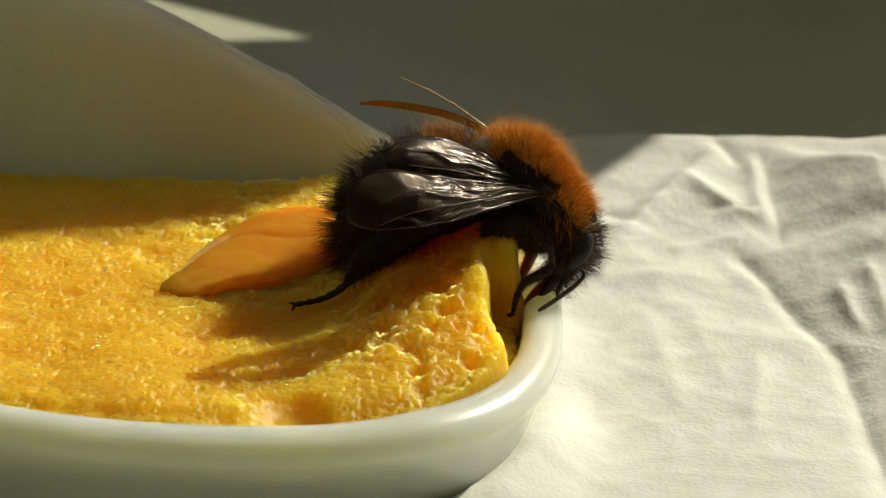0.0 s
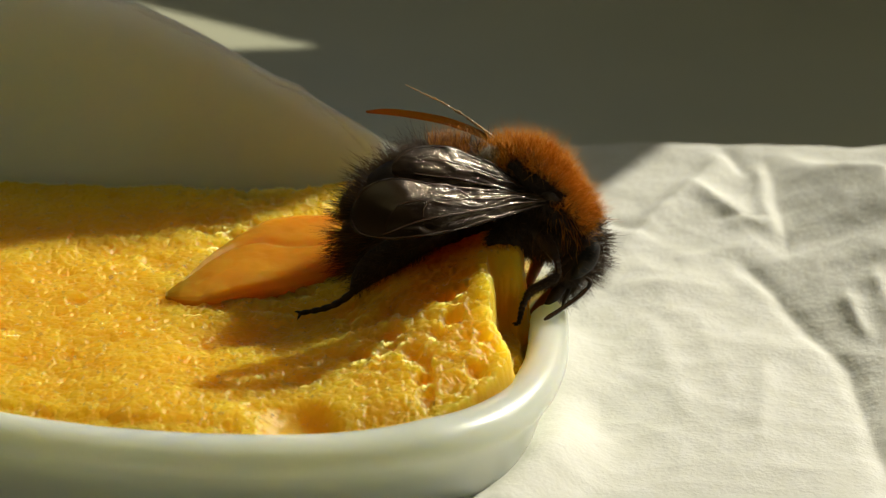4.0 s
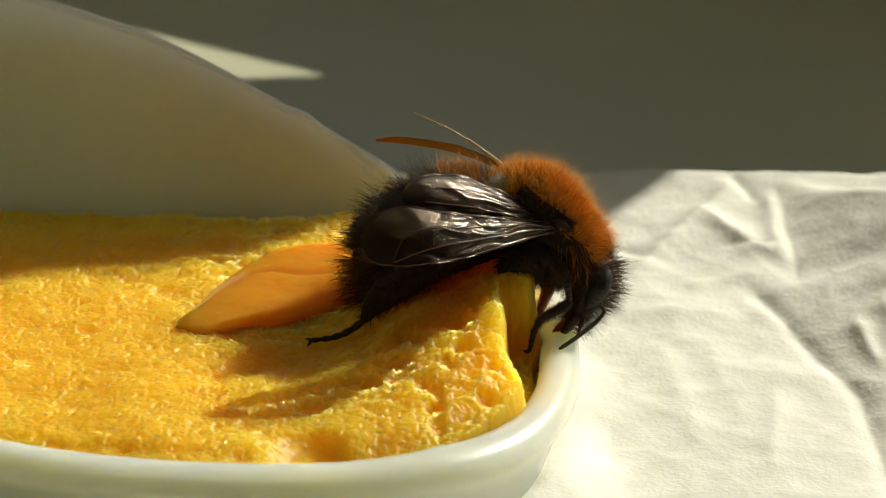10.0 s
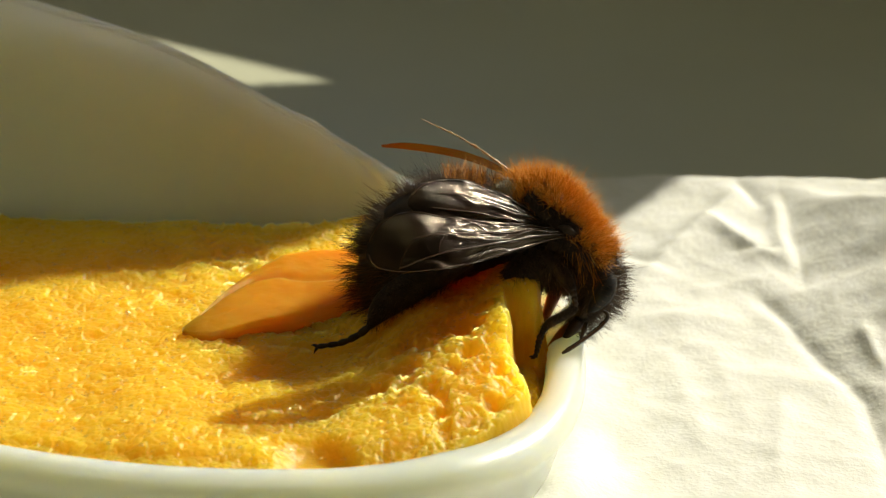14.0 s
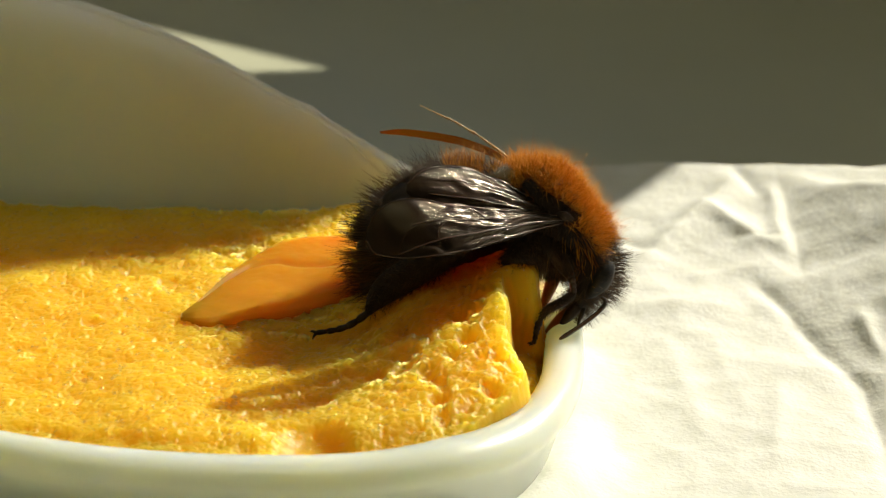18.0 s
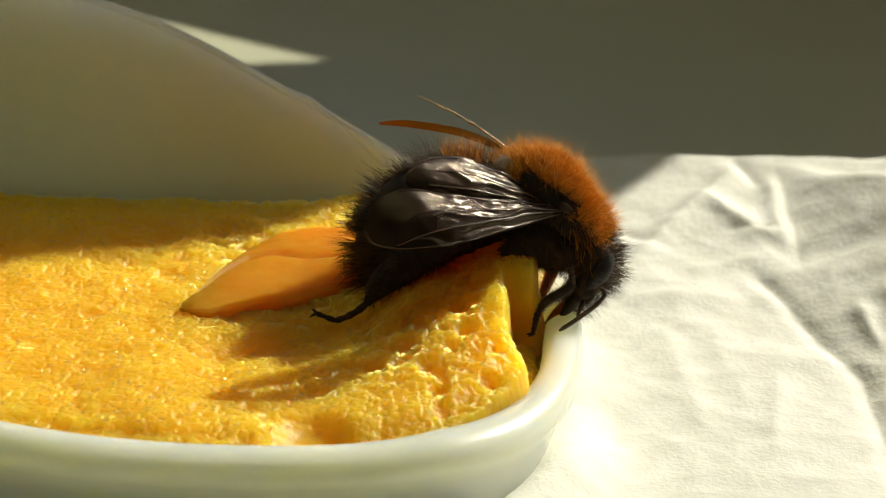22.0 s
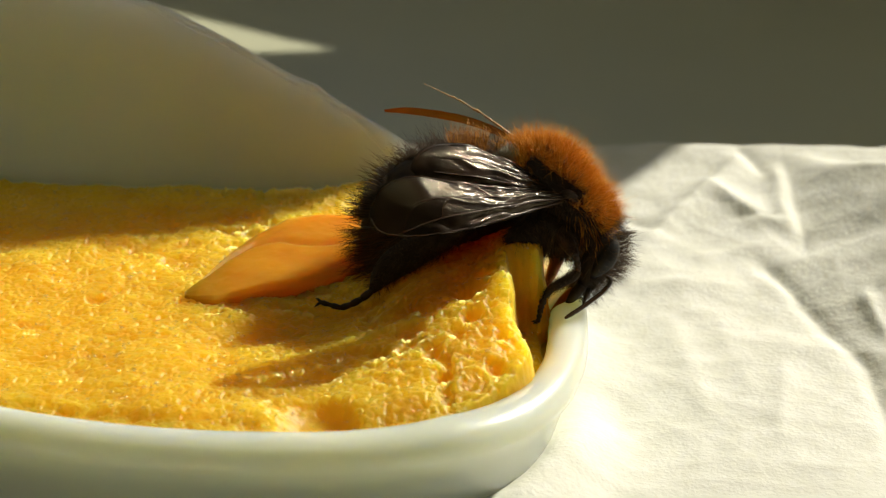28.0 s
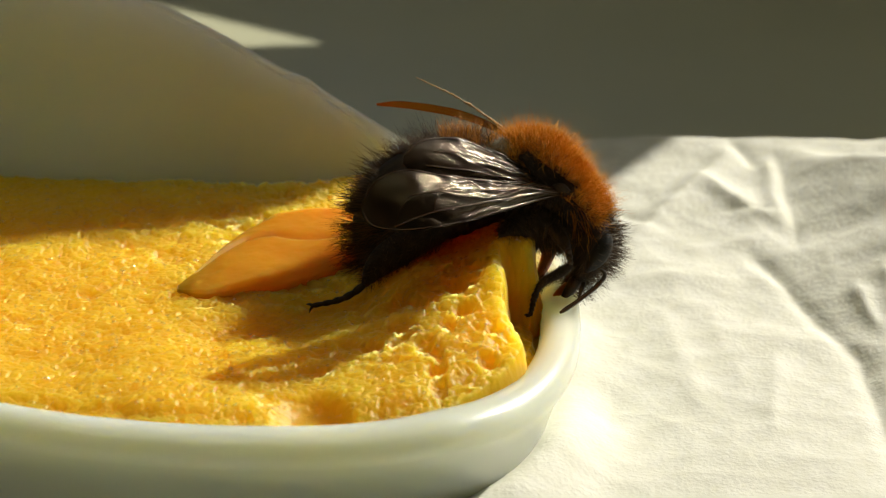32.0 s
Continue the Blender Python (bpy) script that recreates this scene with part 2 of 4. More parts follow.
TAIL_HAIR = material("tail_hair", (0.06, 0.03, 0.012), 0.5, Specular_IOR_Level=0.2)
islands(TAIL_HAIR, [(0.03, 0.016, 0.008), (0.11, 0.05, 0.018), (0.24, 0.11, 0.035)])
PALE_HAIR = material("pale_hair", (0.42, 0.38, 0.27), 0.6)
CHITIN = material("chitin", (0.006, 0.005, 0.004), 0.55, Specular_IOR_Level=0.18)
mottle(CHITIN, (0.020, 0.014, 0.010), (0.042, 0.028, 0.018), 1800)
relief(CHITIN, "ShaderNodeTexNoise", 12000, 0.3, 0.00003)
EYE = material("eye", (0.014, 0.013, 0.012), 0.5, Specular_IOR_Level=0.25)
relief(EYE, "ShaderNodeTexVoronoi", 26000, 0.15, 0.00002)
AMBER_CHITIN = material("amber_chitin", (0.30, 0.085, 0.016), 0.3, Subsurface_Weight=0.5, Subsurface_Scale=0.0004)
MEMBRANE = material("membrane", (0.026, 0.016, 0.009), 0.12, Alpha=0.88, Coat_Weight=0.1, Coat_Roughness=0.16, Specular_IOR_Level=0.5)
bsdf(MEMBRANE).inputs["Specular Tint"].default_value = (1.0, 0.74, 0.42, 1)
bsdf(MEMBRANE).inputs["Coat Tint"].default_value = (1.0, 0.84, 0.6, 1)
mottle(MEMBRANE, (0.008, 0.006, 0.005), (0.030, 0.019, 0.012), 900, 6)
relief(MEMBRANE, "ShaderNodeTexNoise", 11000, 0.7, 0.00005)
AMBER_MEMBRANE = material("amber_membrane", (0.30, 0.095, 0.014), 0.5, Alpha=0.95, Specular_IOR_Level=0.3)
LEG_CHITIN = material("leg_chitin", (0.035, 0.017, 0.008), 0.38, Specular_IOR_Level=0.4)
mottle(LEG_CHITIN, (0.020, 0.010, 0.006), (0.060, 0.030, 0.014), 1500)
VEIN = material("vein", (0.05, 0.022, 0.010), 0.25, Coat_Weight=0.4)
GOLD_VEIN = material("gold_vein", (0.70, 0.46, 0.20), 0.3, Coat_Weight=1.0, Specular_IOR_Level=1.0)
relief(GOLD_VEIN, "ShaderNodeTexNoise", 6000, 0.8, 0.0001)
SYRUP = material("syrup", (0.95, 0.70, 0.25), 0.16, Specular_IOR_Level=1.0)

def let_through(m, share):
    """Thin matter that lets part of the light pass, in its own colour."""
    t = node(m, "ShaderNodeBsdfTranslucent")
    old = bsdf(m).inputs["Base Color"].links
    if old:
        link(m, old[0].from_socket, t.inputs["Color"])
    else:
        t.inputs["Color"].default_value = bsdf(m).inputs["Base Color"].default_value
    mix = node(m, "ShaderNodeMixShader")
    mix.inputs[0].default_value = share
    link(m, bsdf(m).outputs[0], mix.inputs[1])
    link(m, t.outputs[0], mix.inputs[2])
    link(m, mix.outputs[0], m.node_tree.nodes["Material Output"].inputs["Surface"])


def glints(m, share):
    """Clear drops: they let nearly all light pass and mirror the rest."""
    t = node(m, "ShaderNodeBsdfTransparent")
    g = node(m, "ShaderNodeBsdfGlossy", Roughness=0.2, Color=(1.0, 0.88, 0.62, 1))
    mix = node(m, "ShaderNodeMixShader")
    mix.inputs[0].default_value = share
    link(m, t.outputs[0], mix.inputs[1])
    link(m, g.outputs[0], mix.inputs[2])
    link(m, mix.outputs[0], m.node_tree.nodes["Material Output"].inputs["Surface"])


glints(SYRUP, 0.22)
let_through(AMBER_MEMBRANE, 0.45)
let_through(ORANGE_HAIR, 0.35)
let_through(BROWN_HAIR, 0.3)
let_through(TAIL_HAIR, 0.3)

# ---- the room and the table ----
def slab(name, lo, hi, mat):
    """A plain slab between two corners in millimetres."""
    (a, b, c), (d, e, f) = lo, hi
    v = [(a, b, c), (d, b, c), (d, e, c), (a, e, c), (a, b, f), (d, b, f), (d, e, f), (a, e, f)]
    q = [[3, 2, 1, 0], [4, 5, 6, 7], [0, 1, 5, 4], [1, 2, 6, 5], [2, 3, 7, 6], [3, 0, 4, 7]]
    return tagged(mesh_part(name, v, q, mat, smooth=False), kind="structure")


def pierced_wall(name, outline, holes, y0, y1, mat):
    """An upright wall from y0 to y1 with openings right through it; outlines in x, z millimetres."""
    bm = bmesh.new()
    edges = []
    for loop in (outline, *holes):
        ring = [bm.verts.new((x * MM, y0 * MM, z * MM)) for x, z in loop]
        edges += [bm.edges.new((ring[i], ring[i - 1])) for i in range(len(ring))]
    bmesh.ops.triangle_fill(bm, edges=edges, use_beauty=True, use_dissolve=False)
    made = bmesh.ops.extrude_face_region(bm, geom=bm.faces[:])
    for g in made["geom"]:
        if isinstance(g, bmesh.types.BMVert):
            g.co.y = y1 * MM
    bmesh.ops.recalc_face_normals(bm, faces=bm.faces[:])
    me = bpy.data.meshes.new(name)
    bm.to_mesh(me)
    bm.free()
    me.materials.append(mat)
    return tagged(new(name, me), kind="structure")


slab("tabletop", (-700, -500, -30), (900, 129, 0), TABLETOP)
slab("floor", (-1600, -1600, -780), (1600, 190, -740), PLASTER)
# ceiling pieces around the gap left for the added fill lamp
for name, x0, x1, y0, y1 in (("ceiling_front", -1600, 1600, -1600, -240), ("ceiling_back", -1600, 1600, 110, 190), ("ceiling_left", -1600, -810, -240, 110), ("ceiling_right", 210, 1600, -240, 110)):
    slab(name, (x0, y0, 1650), (x1, y1, 1690), PLASTER)
slab("wall_west", (-1640, -1600, -740), (-1600, 190, 1650), PLASTER)
slab("wall_east", (1600, -1600, -740), (1640, 190, 1650), PLASTER)
slab("wall_south", (-1600, -1640, -740), (1600, -1600, 1650), PLASTER)
# added unseen wall: a large and a small hole shape the sunlit areas
pierced_wall("sun_mask_wall", [(-1600, -740), (1600, -740), (1600, 1650), (-1600, 1650)],
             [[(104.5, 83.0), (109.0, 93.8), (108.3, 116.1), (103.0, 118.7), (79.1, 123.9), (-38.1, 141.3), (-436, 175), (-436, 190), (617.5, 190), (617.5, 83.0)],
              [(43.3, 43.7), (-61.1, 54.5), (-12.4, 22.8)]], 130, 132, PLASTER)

# ---- the dish ----
EGG = (-8.0, 5.2, 14.5, 40.0, 19.0)
SQUARE = 2.45


def egg(x, y):
    """How far out a place is: 1 on the middle of the dish's rim."""
    cx, cy, right, left, deep = EGG
    u, v = np.abs((x - cx) / np.where(x > cx, right, left)), np.abs((y - cy - sweep(x)) / deep)
    return (u ** SQUARE + v ** SQUARE) ** (1 / SQUARE)


def egg_outline(a):
    """The rim's middle line at plan angle a, from the dish's middle."""
    cx, cy, right, left, deep = EGG
    c, d = np.cos(a), np.sin(a)
    return np.sign(c) * np.abs(c) ** (2 / SQUARE) * np.where(c > 0, right, left), np.sign(d) * np.abs(d) ** (2 / SQUARE) * deep


def sweep(x):
    """The long end bends away to the back."""
    return 0.011 * np.maximum(0, EGG[0] - x) ** 2


def rim_height(a):
    """Height of the rim at plan angle a: low in front and at the round end, swept up along the back."""
    x = EGG[0] + egg_outline(a)[0]
    back = np.sin(a) > 0
    knots = [-42.3, -31.6, -26.5, -21.0, -17.5, -14.4, -11.3, -8.3, -5.3, -3.2, -1.2, 1.5, 4.5, 7.0]
    highs = [27.2, 25.1, 24.0, 22.9, 22.0, 20.75, 19.25, 17.6, 16.0, 14.75, 13.85, 13.1, 12.6, 12.3]
    rise = sum(np.interp(x + o, knots, highs) for o in (-1.5, -0.75, 0, 0.75, 1.5)) / 5
    fore = np.interp(x, [-48, -42, -36, -31, 0, 6.5], [27.2, 20, 14.5, 13.15, 13.15, 12.3])
    return np.where(back, rise, fore)


def flare(a):
    """How far the rim runs out to the back, where the dish turns into its broad handle."""
    x = EGG[0] + egg_outline(a)[0]
    rear = np.interp(x, [-42.3, -35.4, -22.5, -17.8, -10.8, -3.46, 1.0, 4.5], [4.2, 4.0, 2.8, 2.2, 1.35, 0.4, 0.1, 0.0])
    fore = np.interp(x, [-48, -42, -36, -31], [4.2, 2.5, 0.8, 0])
    return np.where(np.sin(a) > 0, rear, fore)


def build_dish():
    cx, cy = EGG[:2]
    around = 360
    a = np.linspace(0, 2 * np.pi, around, endpoint=False)
    h = rim_height(a)
    out = flare(a)
    for _ in range(3):
        h = (np.roll(h, 1) + 2 * h + np.roll(h, -1)) / 4
        out = (np.roll(out, 1) + 2 * out + np.roll(out, -1)) / 4
    wide = smooth(out, 0.0, 0.85)
    thin = 1 - 0.85 * wide
    ex, ey = egg_outline(a)
    rows = []
    # outside from the foot up, over the lip, and down the inside; last number: how much of the flare
    for s, z, k in ((0.0, 0.9, 0), (0.50, 0.9, 0), (0.53, 0.0, 0), (0.58, 0.0, 0), (0.62, 0.6, 0), (0.76, 2.4, 0.05), (0.86, 5.0, 0.25), (0.93, 7.6, 0.55), (0.98, 9.9, 0.85)):
        rows.append((np.full(around, s), z + (h - 12.6) * k, k))
    for t in np.linspace(-30, 230, 15):
        c, d = math.cos(radians(t)), math.sin(radians(t))
        rows.append((0.962 + thin * 0.074 * c, h + 1.1 * (d - 1) * (0.15 + 0.85 * thin), 1.0))
    for s, z, up, k in ((0.865, 10.4, 0.4, 0.5), (0.85, 9.7, 2.2, 0.08), (0.845, 9.6, 2.4, 0.0), (0.82, 7.0, 0, 0), (0.72, 4.2, 0, 0), (0.55, 2.6, 0, 0), (0.3, 2.1, 0, 0), (0.0, 2.0, 0, 0)):
        rows.append((np.full(around, s) - wide * (0.03 if up else 0), z + wide * (up + k * (h - 12.6)), k))
    v = np.stack([np.stack([cx + ex * s, cy + ey * s + sweep(cx + ex * s) + out * k, z], 1) for s, z, k in rows]).reshape(-1, 3)
    ob = mesh_part("dish", v, grid_faces(len(rows), around, closed=True), PORCELAIN)
    tagged(ob, "small white glazed porcelain dish with a swept-up back wall", "dish")


build_dish()


# ---- the sponge ----
def sponge_top(x, y):
    """Height of the sponge's top, without its pores."""
    z = 12.7 + 0.35 * fractal(x, y, 9.0, 3, 1.0)
    crest = np.interp(x, [-9, -6.5, -4.7, -1.3, 2.5, 6], [0.0, 0.1, 0.6, 2.1, 3.0, 3.1])
    front = np.interp(y, [-12, -10.5, -6, 0, 4.5, 9, 12, 16], [0.0, 0.04, 0.34, 0.74, 1.0, 0.9, 0.5, 0.0])
    z = z + crest * front
    # a shallow trough that runs along behind the raised corner
    along = (x + 12.2) * 0.91 + (y + 3.8) * 0.414
    over = (y + 3.8) * 0.91 - (x + 12.2) * 0.414 + 0.22 * fractal(x, y, 1.6, 2, 9.0)
    z = z - 0.5 * smooth(along, -1.0, 2.0) * (1 - smooth(along, 9.0, 12.0)) * np.exp(-((over - 2.3) / 1.5) ** 2)
    # a notch cut out of the corner beside the bee's feet, with an upright face at its back
    edge = np.interp(y, [-12, -8, -5.5, -2.6, 2.4, 5], [6.5, 5.2, 3.9, 2.96, 2.5, 2.4]) + 0.25 * fractal(x, y, 1.1, 3, 4.5)
    behind = y + 0.18 * (x - 2.5) + 0.5 * fractal(x, x * 0.3, 1.5, 2, 4.7)
    notch = smooth(x - edge, 0.0, 0.7) * (1 - smooth(behind, 3.1, 4.3))
    z = z * (1 - notch) + 11.3 * notch
    z = z - 4.0 * smooth(x - 4.25 + 0.2 * fractal(y, x, 1.0, 2, 4.6), 0.0, 0.7) * smooth(y, -1.0, 3.0)
    return z


def build_sponge():
    x1 = np.concatenate([np.linspace(-46, -27, 40), np.arange(-26.9, 6.5, 0.058)])
    y1 = np.concatenate([np.arange(-14.5, 11, 0.062), np.arange(11, 27.5, 0.1)])
    x, y = np.meshgrid(x1, y1, indexing="ij")
    x = x + rng.normal(0, 0.012, x.shape)
    y = y + rng.normal(0, 0.012, y.shape)
    z = sponge_top(x, y)
    # a crumb of open bubbles at three sizes, with thin walls left standing between them
    wx, wy = x + 0.3 * fractal(x, y, 1.3, 3, 2.0), y + 0.3 * fractal(x, y, 1.3, 3, 3.0)
    coarse = 0.45 + 0.55 * smooth(x + 0.4 * y, -12, -4)
    calm = 1 - np.exp(-(((x + 6.6) / 1.7) ** 2 + ((y + 10.4) / 1.9) ** 2) ** 2)
    n1, s1 = cells(wx, wy, 1.7, 5)
    n2, s2 = cells(wx + 3.1, wy, 0.8, 9)
    n3, s3 = cells(wx, wy * 1.1, 0.42, 6)
    n4, s4 = cells(wx + 1.7, wy, 0.24, 8)
    bowl = lambda n, size: np.sqrt(np.clip(1 - (n / size) ** 2, 0, 1))
    some = smooth(fractal(x, y, 1.9, 2, 7.5), -0.3, 0.3)
    pits = -0.45 * coarse * bowl(n1, 0.40) * (fractal(x, y, 3.0, 1, 4.0) > 0.15)
    pits += coarse * some * (0.07 * np.exp(-((s2 - n2) / 0.2) ** 2) - 0.20 * bowl(n2, 0.5))
    # rounded crumbs, large and small, in the crumb's walls
    pits += (0.5 + 0.5 * coarse) * (0.22 * (1 - 0.4 * some) * bowl(n3, 0.72) + 0.14 * bowl(n4, 0.75))
    pits += 0.20 * fractal(x, y, 2.2, 5, 5.0) + 0.08 * fractal(x * 0.5, y * 1.6, 1.1, 3, 5.5) + 0.05 * fractal(x, y, 0.3, 2, 6.0)
    z = z + 0.68 * pits * calm - 0.8 * (1 - calm)
    for px, py, r, depth in ((0.8, -1.7, 0.5, 0.6), (0.45, 0.4, 0.5, 0.5), (-2.6, 0.2, 0.6, 0.3), (-1.2, -4.2, 0.45, 0.4), (2.4, -3.4, 0.35, 0.4), (-0.6, -6.9, 0.45, 0.5), (-3.9, -3.6, 0.5, 0.3), (2.0, -6.0, 0.5, 0.4), (-15, 9.4, 0.9, 0.2), (-18.4, 11.0, 1.2, 0.2)):
        d = np.hypot(x - px, (y - py) * 0.8) / r
        z -= depth * np.exp(-d ** 4) - 0.03 * np.exp(-((d - 1.25) / 0.3) ** 2)
    # roughen the steep faces sideways
    steep = smooth(np.hypot(np.gradient(z, axis=0) / np.gradient(x, axis=0), np.gradient(z, axis=1) / np.gradient(y, axis=1)), 1.5, 4.0)
    x, y = x + 0.13 * steep * fractal(y * 1.3 + z, z * 1.1, 1.3, 2, 8.3), y + 0.3 * steep * fractal(x * 1.2, z, 0.9, 3, 8.6)
    r = egg(x, y) + 0.012 * fractal(x, y, 1.2, 3, 7.0) + 0.11 * smooth(y, 7, 14) * smooth(-x, 2, 9)
    z = z - 1.6 * smooth(r, 0.905, 0.935) - 0.3 * smooth(r, 0.80, 0.86) * (y < 8)
    z = np.maximum(z, 10.7)
    f = grid_faces(len(x1), len(y1))
    inside = (egg(x, y) + 0.11 * smooth(y, 7, 14) * smooth(-x, 2, 9) < 0.94).ravel()
    f = f[inside[f].all(1)]
    v = np.stack([x, y, z], -1).reshape(-1, 3)
    used = np.unique(f)
    back = np.zeros(len(v), int)
    back[used] = np.arange(len(used))
    # the solid block: the top, a flat underside, and the sides between them
    g = back[f]
    n = len(used)
    e = np.concatenate([g[:, [0, 1]], g[:, [1, 2]], g[:, [2, 3]], g[:, [3, 0]]])
    key = np.sort(e, 1) @ np.array((n, 1))
    _, first, times = np.unique(key, return_index=True, return_counts=True)
    rim = e[first[times == 1]]
    foot = v[used[rim[:, 0]]] * np.array((1, 1, 0)) + np.array((0, 0, 10.4))
    turn = np.zeros(n, int)
    turn[rim[:, 0]] = n + np.arange(len(rim))
    sides = np.stack([rim[:, 1], rim[:, 0], turn[rim[:, 0]], turn[rim[:, 1]]], 1).tolist()
    keel = n + len(rim)
    base = np.stack([turn[rim[:, 1]], turn[rim[:, 0]], np.full(len(rim), keel)], 1).tolist()
    solid = g.tolist() + sides + base
    under = np.vstack([foot, [(-12, 6, 5.5)]])
    ob = mesh_part("sponge", np.vstack([v[used], under]), solid, SPONGE)
    # beads of syrup that hang in the pores and glint
    pool = used[(v[used, 0] > -27) & (egg(v[used, 0], v[used, 1]) < 0.85)]
    count = 3400
    seat = v[rng.choice(pool, count, replace=False)]
    size = 0.035 + 0.15 * rng.random((count, 1, 1)) ** 4
    lie = np.concatenate([rng.normal(0, 0.62, (count, 2)), np.ones((count, 1))], 1)
    lie /= np.linalg.norm(lie, axis=1)[:, None]
    e1 = np.cross(lie, (0.3, 0.9, 0.1))
    e1 /= np.linalg.norm(e1, axis=1)[:, None]
    e2 = np.cross(lie, e1)
    t = (1 + 5 ** 0.5) / 2
    ico = np.array([(-1, t, 0), (1, t, 0), (-1, -t, 0), (1, -t, 0), (0, -1, t), (0, 1, t), (0, -1, -t), (0, 1, -t), (t, 0, -1), (t, 0, 1), (-t, 0, -1), (-t, 0, 1)]) / math.hypot(1, t)
    tri = np.array([(0, 11, 5), (0, 5, 1), (0, 1, 7), (0, 7, 10), (0, 10, 11), (1, 5, 9), (5, 11, 4), (11, 10, 2), (10, 7, 6), (7, 1, 8), (3, 9, 4), (3, 4, 2), (3, 2, 6), (3, 6, 8), (3, 8, 9), (4, 9, 5), (2, 4, 11), (6, 2, 10), (8, 6, 7), (9, 8, 1)])
    flat = e1[:, None] * ico[None, :, :1] + e2[:, None] * ico[None, :, 1:2] + lie[:, None] * ico[None, :, 2:] * 0.75
    bv = ((seat + lie * 0.01)[:, None] + flat * size).reshape(-1, 3)
    bf = (np.arange(count)[:, None, None] * 12 + tri[None]).reshape(-1, 3)
    tagged(mesh_part("syrup", bv, bf, SYRUP, ob, "clear glinting beads of syrup"), kind="stuff")
    PLACE[ob.name] = np.zeros(3)
    tagged(ob, "wet yellow porous sponge soaked with syrup, filling the dish", "sponge")


build_sponge()


def build_amber_lump():
    """A low slice that lies back in the sponge: thin at its near edge, thickest towards the back, with a crease along it."""
    x = np.linspace(-14.3, -1.5, 90)[:, None]
    v = np.linspace(0, 1, 64)[None]
    near = np.interp(x, [-14.3, -13.6, -12.7, -11.3, -9.9, -8.4, -7.3, -5.8, -1.5], [4.4, 3.7, 3.3, 3.6, 4.1, 4.6, 5.1, 6.2, 8.5])
    rear = np.interp(x, [-14.3, -13.5, -12.3, -10.8, -9.3, -7.5, -5.9, -1.5], [4.8, 6.0, 9.0, 12.1, 14.1, 14.8, 14.9, 14.8])
    near = near + 0.12 * fractal(x, x * 0.0, 1.1, 3, 8.4)
    y = near + (rear - near) * v
    thick = np.interp(x, [-14.3, -13.6, -12, -9.5, -1.5], [0.1, 0.4, 0.8, 1.0, 1.05])
    swell = np.interp(v, [0, 0.03, 0.10, 0.35, 0.65, 0.85, 0.94, 1.0], [-0.6, 0.20, 0.48, 0.80, 0.96, 1.0, 0.75, -0.6])
    top = sponge_top(x + 0 * v, y) + 0.05
    top = top * 0.35 + 0.65 * np.mean(top)
    crease = 0.80 - 0.35 * smooth(x, -13.5, -6.0)
    dent = -0.16 * np.exp(-((v - crease) / 0.03) ** 2) + 0.06 * np.exp(-((v - crease - 0.08) / 0.05) ** 2)
    z = top + thick * swell + dent * smooth(x, -13.8, -12.5) + 0.10 * fractal(x + 0 * v, y, 2.4, 4, 8.0) + 0.02 * fractal(x + 0 * v, y, 0.5, 2, 8.2)
    upper = np.stack([x + 0 * v, y, z], -1).reshape(-1, 3)
    lower = upper * np.array((1, 1, 0)) + np.array((0, 0, 11.6))
    f = grid_faces(90, 64)
    n, m = 90, 64
    rim = [i * m for i in range(n)] + [(n - 1) * m + k for k in range(1, m)] + [i * m + m - 1 for i in range(n - 2, -1, -1)] + [k for k in range(m - 2, 0, -1)]
    skirt = [[rim[i], rim[i - 1], rim[i - 1] + n * m, rim[i] + n * m] for i in range(len(rim))]
    ob = mesh_part("fruit_piece", np.vstack([upper, lower]), f.tolist() + (f[:, ::-1] + n * m).tolist() + skirt, AMBER)
    tagged(ob, "smooth translucent amber-orange slice lying in the wet sponge", "fruit piece")


build_amber_lump()


